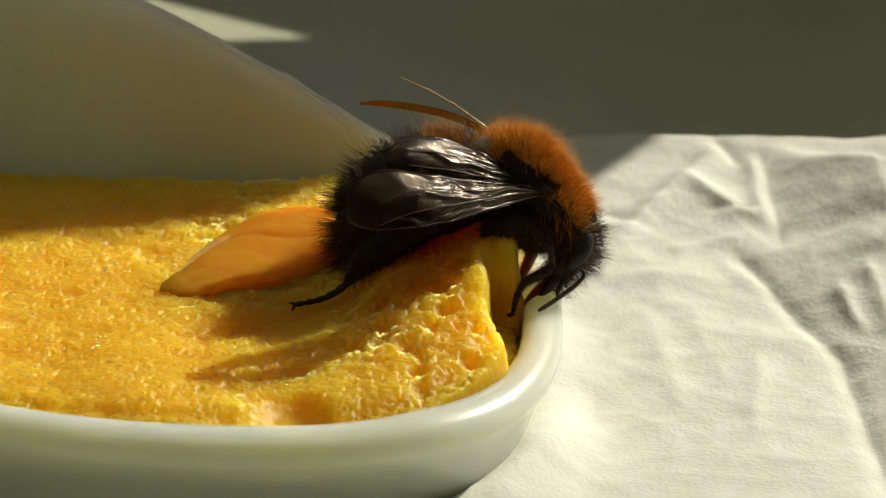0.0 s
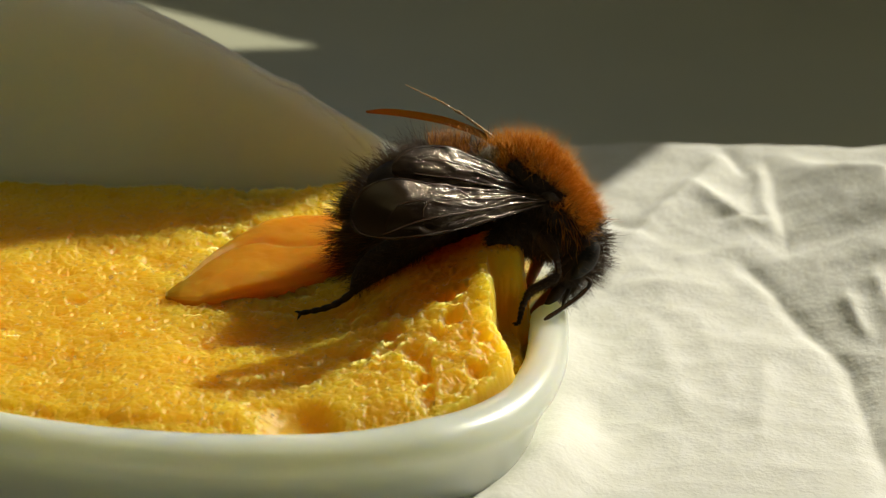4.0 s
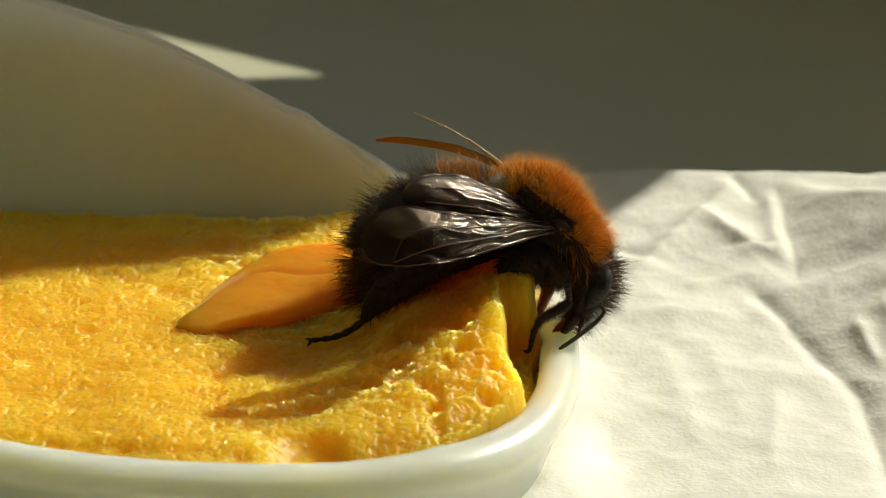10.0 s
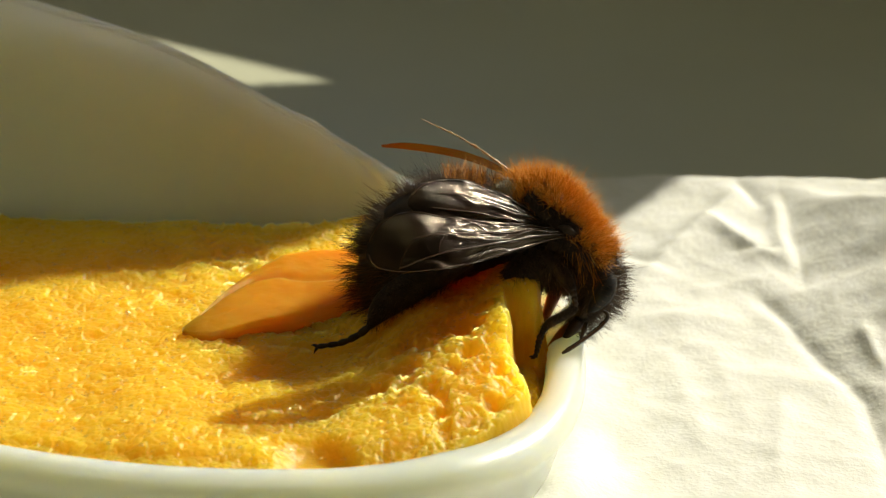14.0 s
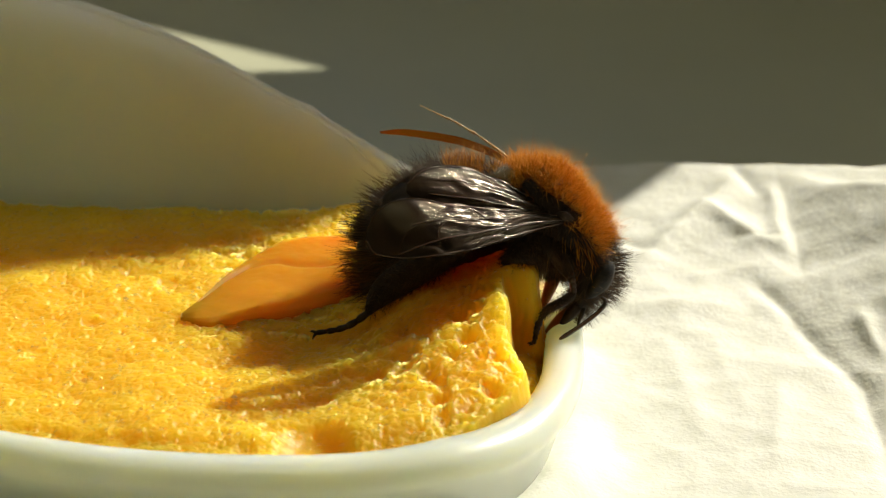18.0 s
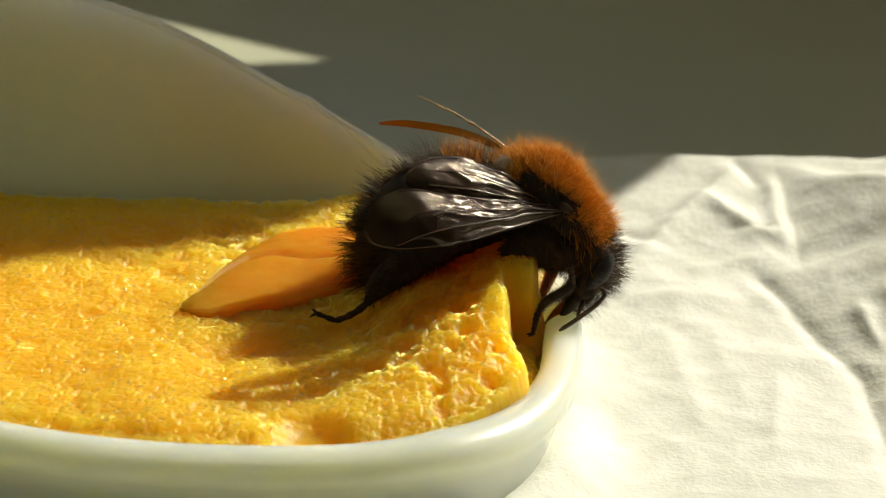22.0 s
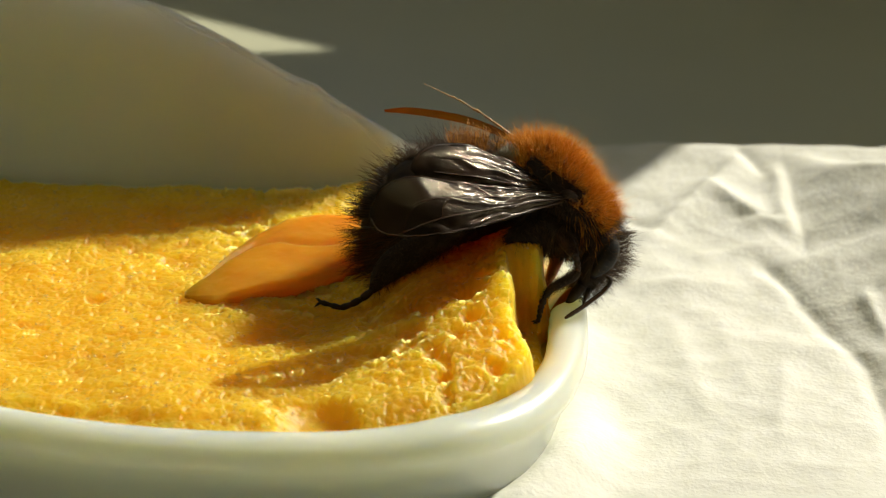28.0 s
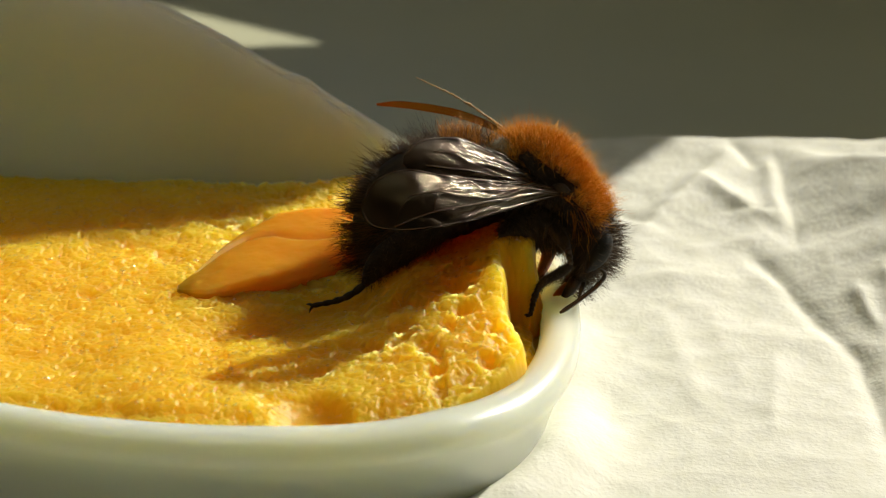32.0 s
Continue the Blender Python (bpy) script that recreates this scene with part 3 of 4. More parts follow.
# ---- the tissue ----
def build_tissue():
    x1 = np.concatenate([np.linspace(-70, -2.2, 50), np.linspace(-2, 3, 20), np.arange(3.1, 32, 0.15), np.linspace(32.2, 75, 60)])
    y1 = np.concatenate([np.linspace(-60, -6.2, 60), np.arange(-6, 43.6, 0.15)])
    x, y = np.meshgrid(x1, y1, indexing="ij")
    z = 5.7 + 0.45 * fractal(x, y, 15.0, 2, 11.0)
    wave = 0.5 * fractal(x, y, 5.0, 3, 12.0)
    # a raised flap at the back, creased along its near side
    crease = x - 21.0 + 0.3 * wave
    past = (y - 37.4) + 0.72 * (x - 21.6) + 0.4 * wave
    flap = 0.5 * np.clip(crease, 0, 6.5) * smooth(y + 0.5 * wave, 20.5, 29.5)
    z += flap * (1 - smooth(past, 0.0, 5.0))
    # the near part slopes gently down to a long valley and climbs on past it
    v = np.interp(y, [-10, 2.5, 10.5, 16.0, 22.5, 27], [23.4, 23.2, 22.8, 21.0, 19.0, 17.4])
    cross = x - v + 0.35 * wave
    near = 1 - smooth(y, 22.5, 27.0)
    z += near * (0.21 * np.clip(cross, 0, 9) + 0.07 * np.clip(-cross, 0, 7) - 0.3 * np.exp(-(cross / 0.7) ** 2))
    # soft folds: a line from a to b, how high, how wide
    for ax, ay, bx, by, high, wide in ((11.3, 27.0, 18.6, 40.6, 0.55, 1.3), (16.0, 35.5, 19.9, 29.0, 0.6, 1.2), (20.3, 38.5, 20.3, 28.2, 0.4, 0.9), (18.2, 10.5, 17.0, 0.5, 0.2, 1.1), (14.0, 24.5, 19.0, 27.0, 0.35, 1.3),
                                       (19.6, 38.0, 18.4, 41.5, -0.6, 1.1), (17.6, 31.0, 19.6, 31.0, -0.4, 0.9), (8.8, 5.5, 8.2, 0.5, -0.25, 1.4), (10.2, 30.5, 13.0, 28.5, -0.3, 1.0), (10.5, 20.0, 16.5, 21.0, 0.3, 1.8),
                                       (12.2, 16.0, 13.5, 3.0, 0.25, 1.5), (23.5, 19.0, 24.2, 13.5, 0.45, 0.8), (25.5, 21.0, 26.0, 12.0, 0.35, 0.9), (15.0, 44.5, 20.0, 43.5, 0.4, 0.8), (23.0, 43.5, 28.0, 41.5, -0.4, 0.8)):
        length = math.hypot(bx - ax, by - ay)
        ux, uy = (bx - ax) / length, (by - ay) / length
        s = (x - ax) * ux + (y - ay) * uy
        d = np.abs((x - ax) * -uy + (y - ay) * ux + 0.5 * wave) / wide
        z += high * np.exp(-1.6 * d ** 1.5) * smooth(s, -1.2, 1.5) * (1 - smooth(s, length - 1.5, length + 1.2))
    z += 0.5 * (0.35 - np.abs(fractal(x + 0.4 * y, y, 7.0, 1, 25.0))) + 0.28 * (0.3 - np.abs(fractal(x, y - 0.5 * x, 3.6, 1, 26.0)))
    n, s = cells(x + 1.2 * fractal(x, y, 6, 2, 13.0), y + 1.2 * fractal(x, y, 6, 2, 14.0), 6.0, 21)
    z += 0.16 * np.clip(0.35 - (s - n), 0, 1)
    n, s = cells(x + 0.6 * fractal(x, y, 3, 2, 15.0), y + 0.6 * fractal(x, y, 3, 2, 16.0), 2.6, 22)
    z += 0.06 * np.clip(0.35 - (s - n), 0, 1) + 0.02 * fractal(x, y, 1.2, 3, 17.0) + 0.08 * fractal(x + y, 0.5 * (y - x), 4.5, 2, 18.0)
    z = 5.7 + 0.78 * (z - 5.7) + 0.058 * (y - 15) * (y > 15)
    z -= 1.2 * smooth(y, 41.8, 43.6)
    r = egg(x, y)
    z += (0.8 + 0.9 * smooth(-y, -5, 3)) * np.exp(-((r - 1.0) / 0.14) ** 2)
    z = 0.15 + (z - 0.15) * smooth(r, 0.78, 0.92)
    # in front of the dish, an unseen nearly flat stretch added to bounce light
    z = 0.25 + (z - 0.25) * smooth(x, -14, 1)
    f = grid_faces(len(x1), len(y1))
    far = ((r > 0.80) & ((x > -2.1) | (y < -3))).ravel()
    f = f[far[f].all(1)]
    top = np.stack([x, y, z], -1).reshape(-1, 3)
    used = np.unique(f)
    back = np.zeros(len(top), int)
    back[used] = np.arange(len(used))
    ob = mesh_part("tissue", top[used], back[f], TISSUE)
    tagged(ob, "crumpled white paper tissue spread on the table beside the dish", "tissue")
    m = ob.modifiers.new("thickness", "SOLIDIFY")
    m.thickness, m.offset = 0.00012, -1


build_tissue()


# ---- the bee ----
def build_bee():
    bee = empty("bumblebee", side(760, 560, 0.5))
    tagged(bee, "furry bumblebee with orange thorax and black abdomen, feeding on the sponge", "bumblebee")

    # abdomen
    av, af = loft([(915, 400, 0, 46, 1.4), (880, 394, 0, 68, 2.1), (820, 396, 0, 92, 2.7), (760, 408, 0, 98, 3.0), (712, 432, 0, 92, 2.8), (678, 466, 0, 72, 2.2), (656, 512, 0, 42, 1.3), (640, 550, 0, 12, 0.4)], 40, 36)
    abdomen = mesh_part("abdomen", av, af, CHITIN, bee)
    x0 = lambda x: (x - 784) * UNIT * (160 + BACK) / 160
    bare = lambda r, n: ~((n @ OUT > 0.1) & (n @ UP < 0.85) & (r[:, 0] > x0(668)) & (r @ UP > side(0, 478, 0) @ UP)) & ~((n @ UP > 0.35) & (r[:, 0] > x0(775)) & (r[:, 0] < x0(855)) & (rng.random(len(r)) < 0.7)) & ~((r[:, 0] < x0(692)) & (r @ UP < side(0, 440, 0) @ UP) & (rng.random(len(r)) < 0.8))
    hv, hf = fur(av, af, 9000, 0.9, (-0.45, 0.0, 0.05), thick=0.014, spread=0.36, patchy=0.45, keep=bare)
    lv, lf = fur(av, af, 3800, 1.7, (-0.4, 0.0, 0.05), thick=0.014, curl=0.15, spread=0.3, patchy=0.3, keep=bare)
    hf = np.vstack([hf, lf + len(hv)])
    hv = np.vstack([hv, lv])
    tagged(mesh_part("black_fur", hv, hf, BLACK_HAIR, abdomen, "black hairs"), kind="stuff")
    band = lambda r, n: (r[:, 0] > x0(774)) & (r[:, 0] < x0(840)) & (n @ UP > 0.35)
    hv, hf = fur(av, af, 16000, 1.35, (-0.15, 0.0, 0.3), thick=0.013, keep=band)
    tagged(mesh_part("brown_fur", hv, hf, BROWN_HAIR, abdomen, "brown-orange hairs at the base of the abdomen"), kind="stuff")
    v, f = loft([(858, 352, 1.0, 5, 0.25), (868, 342, 1.3, 12, 0.5), (876, 330, 1.3, 11, 0.5), (884, 318, 1.0, 5, 0.3)], 16, 16)
    waist = mesh_part("waist_patch", v, f, PALE_HAIR, abdomen, "pale grey downy patch at the waist")
    hv, hf = fur(v, f, 1600, 0.5, (-0.1, -0.3, 0.3), thick=0.012)
    tagged(mesh_part("pale_fur", hv, hf, PALE_HAIR, waist, "pale grey hairs"), kind="stuff")
    # brown down at the tail
    tail = lambda r, n: (r[:, 0] < x0(690)) & (n @ OUT > -0.4) & (r @ UP < side(0, 455, 0) @ UP)
    hv, hf = fur(av, af, 11000, 1.5, (-0.55, -0.05, 0.0), thick=0.010, curl=0.2, patchy=0.5, keep=tail)
    tagged(mesh_part("tail_fur", hv, hf, TAIL_HAIR, abdomen, "dark brown hairs at the tail"), kind="stuff")

    # thorax
    tv, tf = loft([(878, 372, 0, 34, 1.1), (900, 366, 0, 62, 1.9), (936, 376, 0, 76, 2.5), (974, 404, 0, 65, 2.45), (1011, 440, 0, 52, 2.05), (1036, 468, 0, 38, 1.5)], 34, 36)
    thorax = mesh_part("thorax", tv, tf, CHITIN, bee)
    ga, gb = side(922, 350, 0), side(992, 400, 0)
    groove = lambda r: np.linalg.norm(np.stack([(r - ga - (gb - ga) * np.clip(((r - ga) @ (gb - ga)) / ((gb - ga) @ (gb - ga)), 0, 1)[:, None]) @ q for q in (RIGHT, UP)], 1), axis=1) < 0.42
    top = lambda r, n: (n @ UP + 0.45 * n @ RIGHT > 0.02) & ~(groove(r) & (n @ OUT > 0.3))
    hv, hf = fur(tv, tf, 17000, 1.05, (-0.05, -0.1, 0.25), thick=0.0105, curl=0.3, spread=0.34, patchy=0.8, keep=top)
    tagged(mesh_part("orange_fur", hv, hf, ORANGE_HAIR, thorax, "dense orange hairs"), kind="stuff")
    hv, hf = fur(tv, tf, 3200, 1.55, (0.0, -0.05, 0.3), thick=0.008, curl=0.3, spread=0.35, patchy=0.6, keep=top)
    tagged(mesh_part("guard_hairs", hv, hf, ORANGE_HAIR, thorax, "single long orange hairs"), kind="stuff")
    low = lambda r, n: (n @ UP + 0.45 * n @ RIGHT < 0.08) | (groove(r) & (n @ OUT > 0.3) & (rng.random(len(r)) < 0.35))
    hv, hf = fur(tv, tf, 9000, 0.9, (0.0, -0.05, -0.2), thick=0.013, keep=low)
    tagged(mesh_part("black_fur", hv, hf, BLACK_HAIR, thorax, "black hairs"), kind="stuff")
    # a fringe of single orange hairs that hangs over the side
    fringe = lambda r, n: (r[:, 0] > x0(935)) & (r[:, 0] < x0(1060)) & (n @ OUT > 0.3) & (np.abs(r @ UP - side(1000, 455, 0) @ UP) < 0.7)
    hv, hf = fur(tv, tf, 1700, 1.3, (0.12, -0.15, -1.0), thick=0.012, spread=0.22, keep=fringe)
    tagged(mesh_part("orange_fringe", hv, hf, ORANGE_HAIR, thorax, "long orange hairs hanging over the side"), kind="stuff")
    v, f = loft([(972, 394, 2.35, 6, 0.2), (984, 397, 2.5, 10, 0.3), (998, 404, 2.4, 6, 0.2)], 12, 14)
    mesh_part("tegula", v, f, CHITIN, thorax, "shiny black wing-base scale")

    # head, hinged at the neck
    neck = side(1018, 446, 0)
    kv, kf = loft([(1024, 450, 0, 34, 1.4), (1033, 474, 0, 42, 1.8), (1033, 502, 0, 41, 1.85), (1020, 530, 0, 31, 1.5), (1003, 552, 0, 20, 1.1), (988, 570, 0, 12, 0.7), (980, 582, 0, 6, 0.35)], 34, 30)
    head = mesh_part("head", kv, kf, CHITIN, bee, at=neck)
    brow = lambda r, n: (n @ RIGHT > 0.0) | (n @ UP > 0.4)
    hv, hf = fur(kv, kf, 2800, 1.2, (0.5, -0.05, 0.1), thick=0.010, patchy=0.5, keep=brow)
    tagged(mesh_part("black_fur", hv, hf, BLACK_HAIR, head, "black bristles"), kind="stuff")
    cheek = lambda r, n: (n @ RIGHT < 0.1)
    hv, hf = fur(kv, kf, 1500, 0.6, (-0.3, 0, -0.5), thick=0.011, keep=cheek)
    tagged(mesh_part("cheek_fur", hv, hf, BLACK_HAIR, head, "short black hairs"), kind="stuff")
    v, f = loft([(1064, 476, 1.0, 6, 0.3), (1060, 490, 1.35, 15, 0.55), (1050, 508, 1.55, 19, 0.62), (1036, 526, 1.4, 15, 0.5), (1023, 540, 1.1, 5, 0.2)], 26, 24)
    mesh_part("eye", v, f, EYE, head, "smooth dark grey compound eye")
    v, f = loft([(1004, 556, 0.9, 12, 0.5), (994, 570, 0.95, 11, 0.42), (984, 581, 0.9, 7, 0.28), (977, 587, 0.8, 3, 0.1)], 16, 14)
    mesh_part("mandible", v, f, CHITIN, head)
    v, f = tube([side(1002, 556, 0.4), side(981, 572, 0.6), side(966, 588, 0.7), side(951, 604, 0.7)], [0.26, 0.27, 0.25, 0.16])
    mesh_part("tongue", v, f, AMBER_CHITIN, head, "reddish-brown tongue sheath")
    v, f = tube([side(1018, 560, 1.2), side(1013, 574, 1.3), side(1007, 591, 1.2)], [0.13, 0.12, 0.05], 12)
    mesh_part("palp", v, f, CHITIN, head)
    for near, name in ((1.9, "antenna"), (-1.0, "antenna")):
        sock = side(1049, 540, near)
        v, f = tube([sock, side(1056, 545, near + 0.1), side(1055, 553, near + 0.2), side(1050, 560, near + 0.3)], [0.08, 0.11, 0.12, 0.10], 14)
        fl = [side(1051, 559, near + 0.3), side(1040, 570, near + 0.45), side(1020, 585, near + 0.7), side(998, 600, near + 0.95), side(975, 614, near + 1.2)]
        ant = mesh_part(name, v, f, CHITIN, head, at=sock)
        # ringed joints along the whip
        s = spline(fl, 56)
        rad = 0.125 * (1 - 0.10 * (np.arange(56) % 5 == 0)) * np.interp(np.arange(56), [0, 4, 50, 55], [0.75, 1, 1, 0.55])
        v, f = tube(s, rad, 112, 10)
        mesh_part("flagellum", v, f, VEIN, ant, "dark brown ringed whip")

    # legs
    def leg(name, rows, mat=CHITIN, label="", n=30, bristles=0, length=0.4, lean=(0, 0, -0.2)):
        v, f = loft(rows, n, 14)
        ob = mesh_part(name, v, f, mat, bee, label)
        if bristles:
            hv, hf = fur(v, f, bristles, length, lean, thick=0.010, spread=0.35)
            tagged(mesh_part("bristles", hv, hf, BLACK_HAIR, ob), kind="stuff")
        return ob

    def foot(points, d, r, parent, claw, lift=False):
        """A chain of tarsal joints, each wider at its far end, with a forked claw."""
        p = [side(*q, d) for q in points]
        s = spline(p, 6)
        lifted = None
        for k in range(5):
            a, b = s[k], s[k + 1]
            m = a + (b - a) * 0.7
            v, f = tube([a, m, b + (b - a) * 0.06], [r * (1.0 - 0.1 * k), r * (1.25 - 0.1 * k), r * (0.9 - 0.08 * k)], 8, 8)
            if lift and k == 3:
                parent = lifted = mesh_part("tarsus", v, f, CHITIN, bee, "end of the hind foot, which lifts now and then", at=a)
            else:
                mesh_part("tarsal_joint", v, f, CHITIN, parent)
        end = s[-1]
        for c in claw:
            q = [end, end + np.array(c) * 0.6 + UP * 0.04, end + np.array(c)]
            v, f = tube(q, [r * 0.55, r * 0.4, 0.01], 8, 6)
            mesh_part("claw", v, f, CHITIN, parent)
        return lifted

    hind = leg("hind_leg", [(810, 440, 2.6, 22, 0.6), (755, 470, 3.0, 29, 0.6), (705, 500, 3.2, 30, 0.5), (672, 522, 3.4, 27, 0.4), (652, 542, 3.5, 20, 0.3), (641, 559, 3.55, 11, 0.2), (635, 568, 3.6, 6, 0.14)], label="flattened black hind leg", bristles=2600, length=0.5, lean=(-0.3, 0, -0.2))
    tarsus = foot([(635, 567), (614, 583), (590, 594), (568, 599), (545, 603)], 3.6, 0.17, hind, [RIGHT * -0.35 + UP * 0.05, RIGHT * -0.2 - UP * 0.38], True)
    fore = leg("fore_leg", [(958, 448, 1.9, 10, 0.4), (972, 468, 2.1, 15, 0.42), (986, 488, 2.2, 13, 0.36), (996, 506, 2.4, 8, 0.26)], LEG_CHITIN, "dark brown fore leg with black foot", bristles=900, length=0.26, lean=(-0.1, 0, -0.4))
    for k, (x, y, r) in enumerate(((997, 509, 7), (999, 518, 6.5), (1000, 527, 6))):
        v, f = loft([(x - 0.5, y - 4, 2.35, r * 0.7, 0.18), (x, y - 1, 2.38, r, 0.24), (x + 0.5, y + 3, 2.35, r * 0.95, 0.22), (x + 0.8, y + 4.6, 2.33, r * 0.6, 0.16)], 10, 12)
        mesh_part("leg_joint", v, f, LEG_CHITIN, fore)
    v, f = loft([(1001, 532, 2.3, 6, 0.2), (992, 541, 2.45, 9, 0.26), (974, 551, 2.55, 9, 0.24), (954, 562, 2.6, 8, 0.21), (943, 576, 2.6, 5.5, 0.16), (940, 584, 2.6, 4.5, 0.14)], 24, 14)
    tibia = mesh_part("tibia", v, f, CHITIN, fore)
    hv, hf = fur(v, f, 700, 0.22, (-0.2, 0, -0.3), thick=0.009)
    tagged(mesh_part("bristles", hv, hf, BLACK_HAIR, tibia), kind="stuff")
    foot([(940, 582), (936, 592), (934, 602), (932, 612), (929, 622)], 2.6, 0.16, fore, [RIGHT * -0.32 + UP * 0.02, RIGHT * -0.22 - UP * 0.1])
    far = leg("fore_leg", [(975, 480, -1.6, 17, 0.4), (963, 512, -1.8, 13, 0.3), (950, 544, -1.9, 9, 0.22), (940, 562, -1.9, 4, 0.12)], AMBER_CHITIN, "brown translucent fore leg on the far side", bristles=200)
    foot([(938, 560), (940, 572), (944, 584), (946, 594), (946, 602)], -1.9, 0.13, far, [RIGHT * -0.2 - UP * 0.2])
    mid = leg("middle_leg", [(935, 450, 2.0, 28, 0.6), (910, 462, 2.4, 26, 0.55), (890, 474, 2.6, 18, 0.45), (880, 486, 2.6, 9, 0.25), (876, 495, 2.5, 2, 0.08)], bristles=1500, length=0.6, lean=(0.1, 0, -0.7))
    v, f = loft([(895, 440, 0.3, 40, 1.8), (935, 450, 0.5, 42, 2.0), (975, 466, 0.6, 34, 1.8), (1002, 486, 0.6, 22, 1.1)], 18, 20)
    breast = mesh_part("breast", v, f, CHITIN, bee)
    under = lambda r, n: n @ UP < 0.2
    hv, hf = fur(v, f, 3800, 0.75, (0.05, -0.05, -0.5), thick=0.012, keep=under)
    tagged(mesh_part("black_fur", hv, hf, BLACK_HAIR, breast, "black hairs"), kind="stuff")

    # wings: a sheet between two edges, corrugated along the veins
    def wing(name, upper, lower, label, mat, veins, ruffle=0.062):
        n, m = 80, 48
        a, b = spline([side(*p) for p in upper], n), spline([side(*p) for p in lower], n)
        u, w = np.linspace(0, 1, n)[:, None, None], np.linspace(0, 1, m)[None, :, None]
        v = a[:, None] * (1 - w) + b[:, None] * w
        normal = np.cross(b[n // 2] - a[n // 2], a[-1] - a[0])
        normal /= np.linalg.norm(normal)
        normal *= np.sign(normal @ OUT)
        wob = np.array([[noise.noise(Vector(q * 0.8)) for q in row] for row in v])[..., None]
        pleat = ruffle * (0.55 * np.sin(w * 27 + 3 * u + 5 * wob) * (1 - smooth(u, 0.35, 0.75)) + 0.8 * np.sin(w * 11 + 5 * u + 4 * wob) * (1 - 0.8 * smooth(u, 0.45, 0.8))) * smooth(u, 0.0, 0.2)
        rough = np.array([[noise.noise(Vector(q * 1.7)) for q in row] for row in v])[..., None] * ruffle * 1.2 * smooth(u, 0.05, 0.3) * (1 - 0.92 * smooth(u, 0.4, 0.7))
        bulge = (0.33 if ruffle > 0.03 else 0.0) * np.sin(np.pi * w) * np.sin(np.pi * np.clip(u, 0, 1))
        v = v + normal * (pleat + rough + bulge)
        front = v.reshape(-1, 3)
        verts = np.vstack([front, front - normal * 0.012])
        f = grid_faces(n, m)
        off = n * m
        rim = [i * m for i in range(n)] + [(n - 1) * m + j for j in range(1, m)] + [i * m + m - 1 for i in range(n - 2, -1, -1)] + [j for j in range(m - 2, 0, -1)]
        faces = f.tolist() + (f[:, ::-1] + off).tolist() + [[rim[i], rim[i - 1], rim[i - 1] + off, rim[i] + off] for i in range(len(rim))]
        ob = mesh_part(name, verts, faces, mat, bee, label)
        for path, r in veins:
            pts = []
            for uu, ww in spline([(*q, 0) for q in path], 14)[:, :2]:
                fi, fj = np.clip(uu, 0, 1) * (n - 1), np.clip(ww, 0, 1) * (m - 1)
                i, j = min(int(fi), n - 2), min(int(fj), m - 2)
                fi, fj = fi - i, fj - j
                pts.append((v[i, j] * (1 - fi) + v[i + 1, j] * fi) * (1 - fj) + (v[i, j + 1] * (1 - fi) + v[i + 1, j + 1] * fi) * fj + normal * 0.01)
            tv2, tf2 = tube(pts, [r] * len(pts), 28, 6)
            mesh_part("vein", tv2, tf2, VEIN, ob)
        return ob

    wing("forewing", [(988, 396, 2.4), (930, 388, 3.1), (860, 382, 4.4), (780, 372, 5.9), (710, 362, 6.8), (655, 380, 7.0), (634, 414, 7.0)],
         [(988, 408, 2.6), (930, 424, 3.9), (860, 446, 5.8), (780, 464, 7.7), (710, 472, 8.3), (650, 466, 7.7), (630, 442, 7.3)],
         "smoky dark glossy forewing folded over the abdomen", MEMBRANE,
         [(((0.0, 0.9), (0.4, 0.96), (0.8, 0.97), (0.98, 0.8)), 0.035), (((0.0, 0.6), (0.3, 0.66), (0.55, 0.75), (0.72, 0.94)), 0.04), (((0.02, 0.4), (0.3, 0.36), (0.52, 0.4), (0.66, 0.5)), 0.028),
          (((0.52, 0.4), (0.55, 0.58), (0.55, 0.75)), 0.02), (((0.66, 0.5), (0.70, 0.7), (0.72, 0.94)), 0.014), (((0.02, 0.1), (0.4, 0.06), (0.75, 0.03), (0.97, 0.25)), 0.03), (((0.36, 0.37), (0.40, 0.2), (0.42, 0.06)), 0.026), (((0.36, 0.68), (0.38, 0.82), (0.40, 0.95)), 0.026)])
    wing("hindwing", [(982, 392, 2.1), (930, 366, 2.2), (870, 332, 2.7), (815, 310, 3.5), (765, 305, 4.4), (725, 316, 5.3), (706, 338, 5.9)],
         [(984, 400, 2.4), (930, 398, 3.0), (870, 394, 4.1), (815, 390, 5.1), (765, 384, 5.8), (725, 372, 6.1), (704, 352, 6.1)],
         "smoky dark glossy hindwing", MEMBRANE,
         [(((0.0, 0.1), (0.4, 0.06), (0.75, 0.05), (0.95, 0.2)), 0.035), (((0.0, 0.5), (0.4, 0.42), (0.7, 0.4)), 0.03), (((0.0, 0.8), (0.4, 0.75), (0.75, 0.72)), 0.03)])
    wing("hindwing", [(905, 316, -1.2), (860, 278, -1.5), (800, 256, -1.8), (740, 245, -2.0), (695, 241, -2.2), (658, 245, -2.3)],
         [(905, 320, -1.6), (860, 292, -2.6), (800, 270, -3.2), (740, 258, -3.4), (695, 252, -3.0), (660, 249, -2.5)],
         "amber-brown hindwing on the far side, seen edge-on", AMBER_MEMBRANE, [], 0.01)
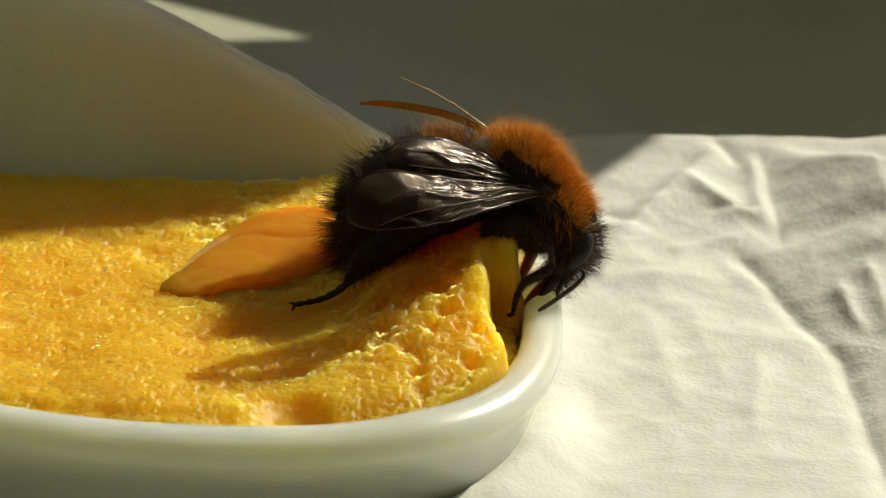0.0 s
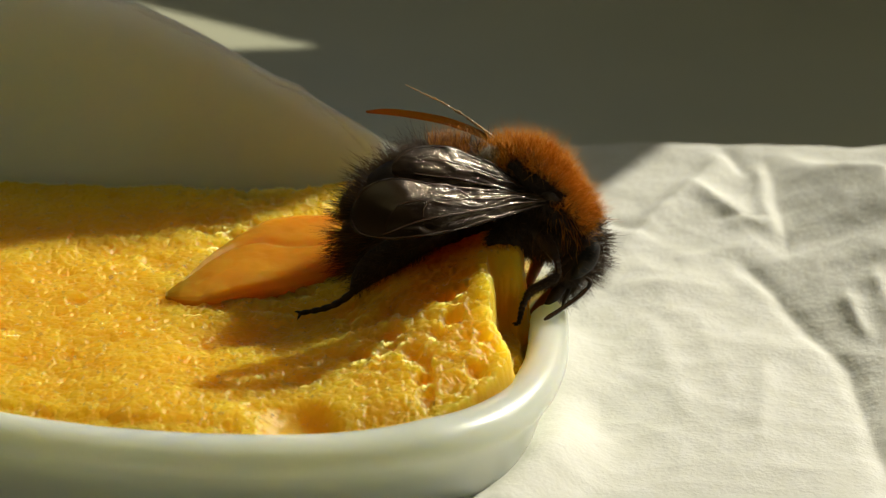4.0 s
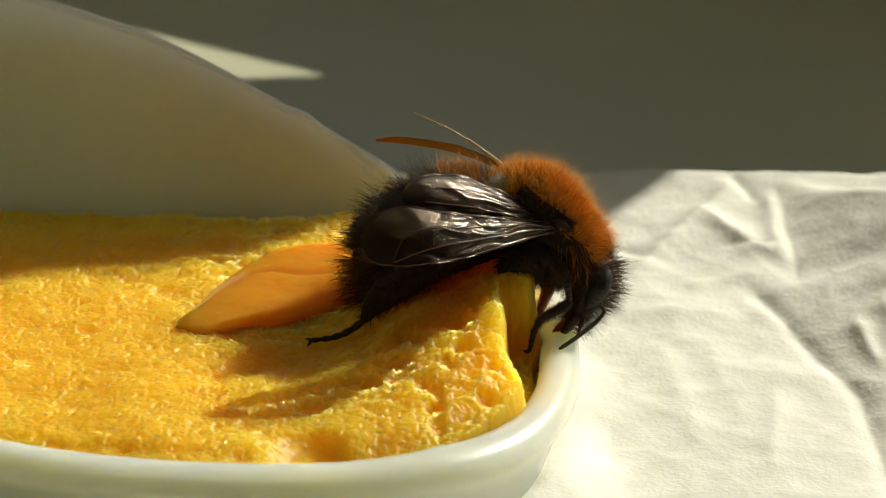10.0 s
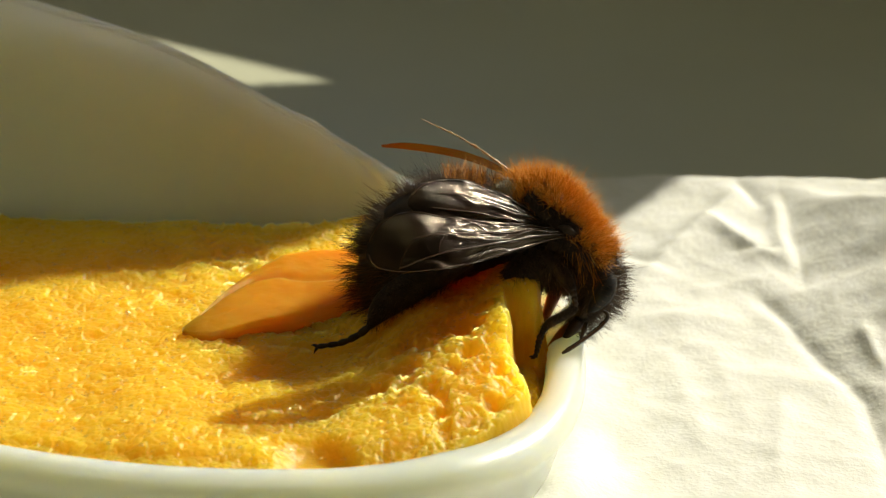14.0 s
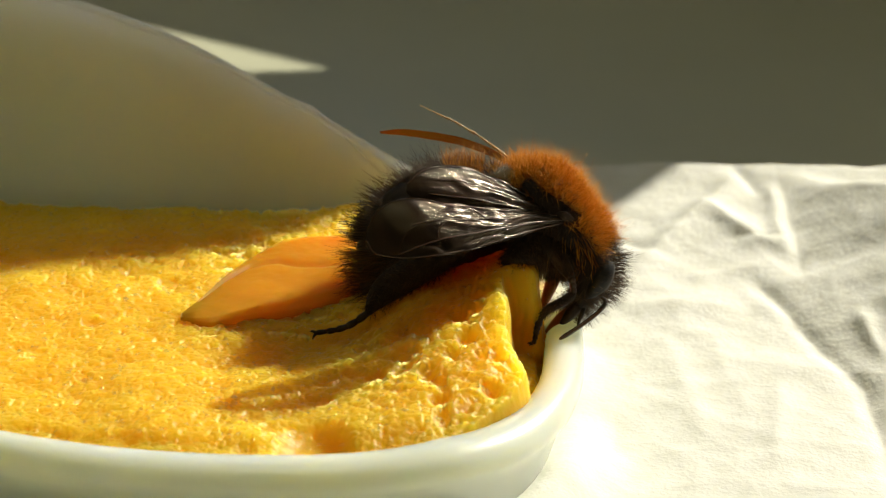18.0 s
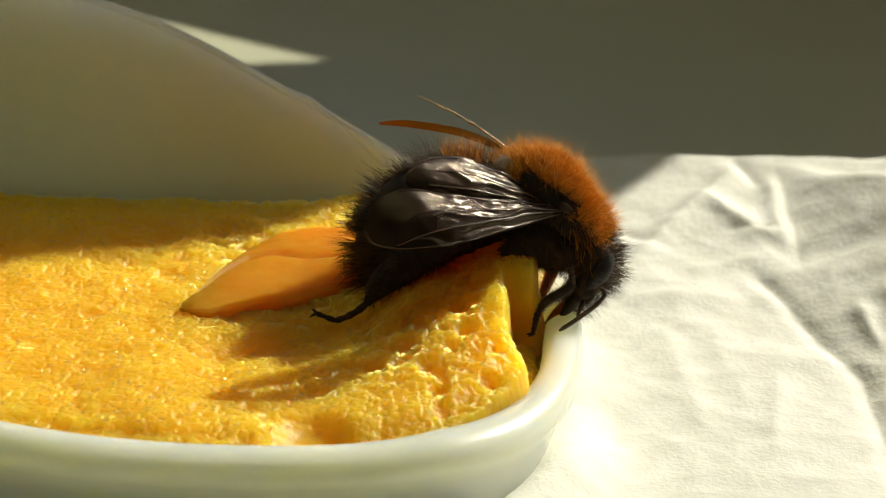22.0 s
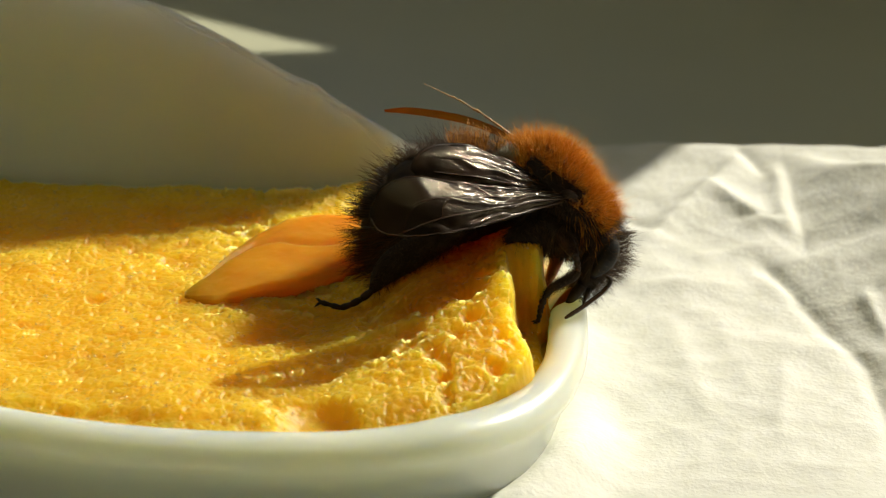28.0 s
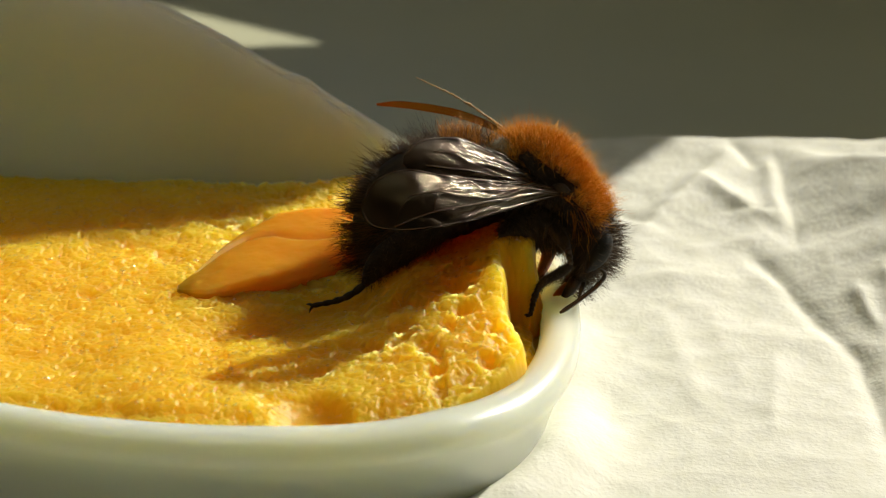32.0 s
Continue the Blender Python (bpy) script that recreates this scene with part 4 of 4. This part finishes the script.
    g = wing("forewing", [(900, 300, -1.1), (870, 280, -1.4), (830, 252, -1.8), (790, 228, -2.2), (755, 211, -2.5), (728, 198, -2.7)],
             [(900, 300.5, -1.4), (870, 280, -3.0), (830, 252, -4.0), (790, 228, -4.2), (755, 211, -3.8), (730, 199, -3.0)],
             "forewing on the far side, its edge golden in the sun", AMBER_MEMBRANE, [], 0.0)
    line = spline([side(*p) for p in ((902, 304, -1.0), (870, 280, -1.3), (830, 252, -1.7), (790, 228, -2.1), (755, 211, -2.4), (728, 198, -2.6))], 70)
    line = line + rng.normal(0, 0.012, line.shape)
    v, f = tube(line, np.interp(np.arange(70), [0, 30, 69], [0.075, 0.06, 0.02]) * (1 + 0.3 * rng.normal(0, 1, 70)).clip(0.5, 1.7), 140, 8)
    mesh_part("leading_vein", v, f, GOLD_VEIN, g, "golden leading edge")
    return bee, head, tarsus


bee, head, tarsus = build_bee()


# ---- what moves ----
NOD = [(0, 0), (2.5, 0), (4.5, 0), (8, 0), (9.3, 0.5), (10, 3), (10.6, 0.5), (12, 0), (13, 4.5), (13.8, 1), (17, 0), (20, 0), (21, 5), (21.8, 1), (23, 0), (24.3, 0.5), (25, 7), (25.5, 4), (27.5, 1), (29.5, 1), (30.1, 2), (30.5, 11), (31, 11), (31.5, 7.5), (32, 3)]

LIFT = [(0, 0), (6, 0), (7, 9), (8, 2), (12, 5), (14.5, 2), (16.5, 18), (17, 24), (17.8, 4), (19, 0), (20.2, 2), (21, 20), (22.5, 32), (23.1, 24), (23.6, 6), (25, 0), (27, 12), (28, 26), (29, 10), (30, 0), (32, 0)]


def motions():
    m = head.matrix_basis.copy()
    axis = Vector(OUT)
    walk(head, [(t, Matrix.Translation(m.translation + Vector(RIGHT * 0.1 - UP) * 0.00003 * a) @ Matrix.Rotation(radians(a), 4, axis)) for t, a in NOD])
    q = Matrix.Translation(tarsus.location)
    walk(tarsus, [(t, q @ Matrix.Rotation(radians(-a), 4, axis)) for t, a in LIFT])
    for ant in [o for o in head.children if o.name.startswith("antenna")]:
        p = Matrix.Translation(ant.location)
        walk(ant, [(t, p @ Matrix.Rotation(radians(2.6 * max(0, a - 5) - 0.5 * a), 4, axis)) for t, a in NOD])


motions()
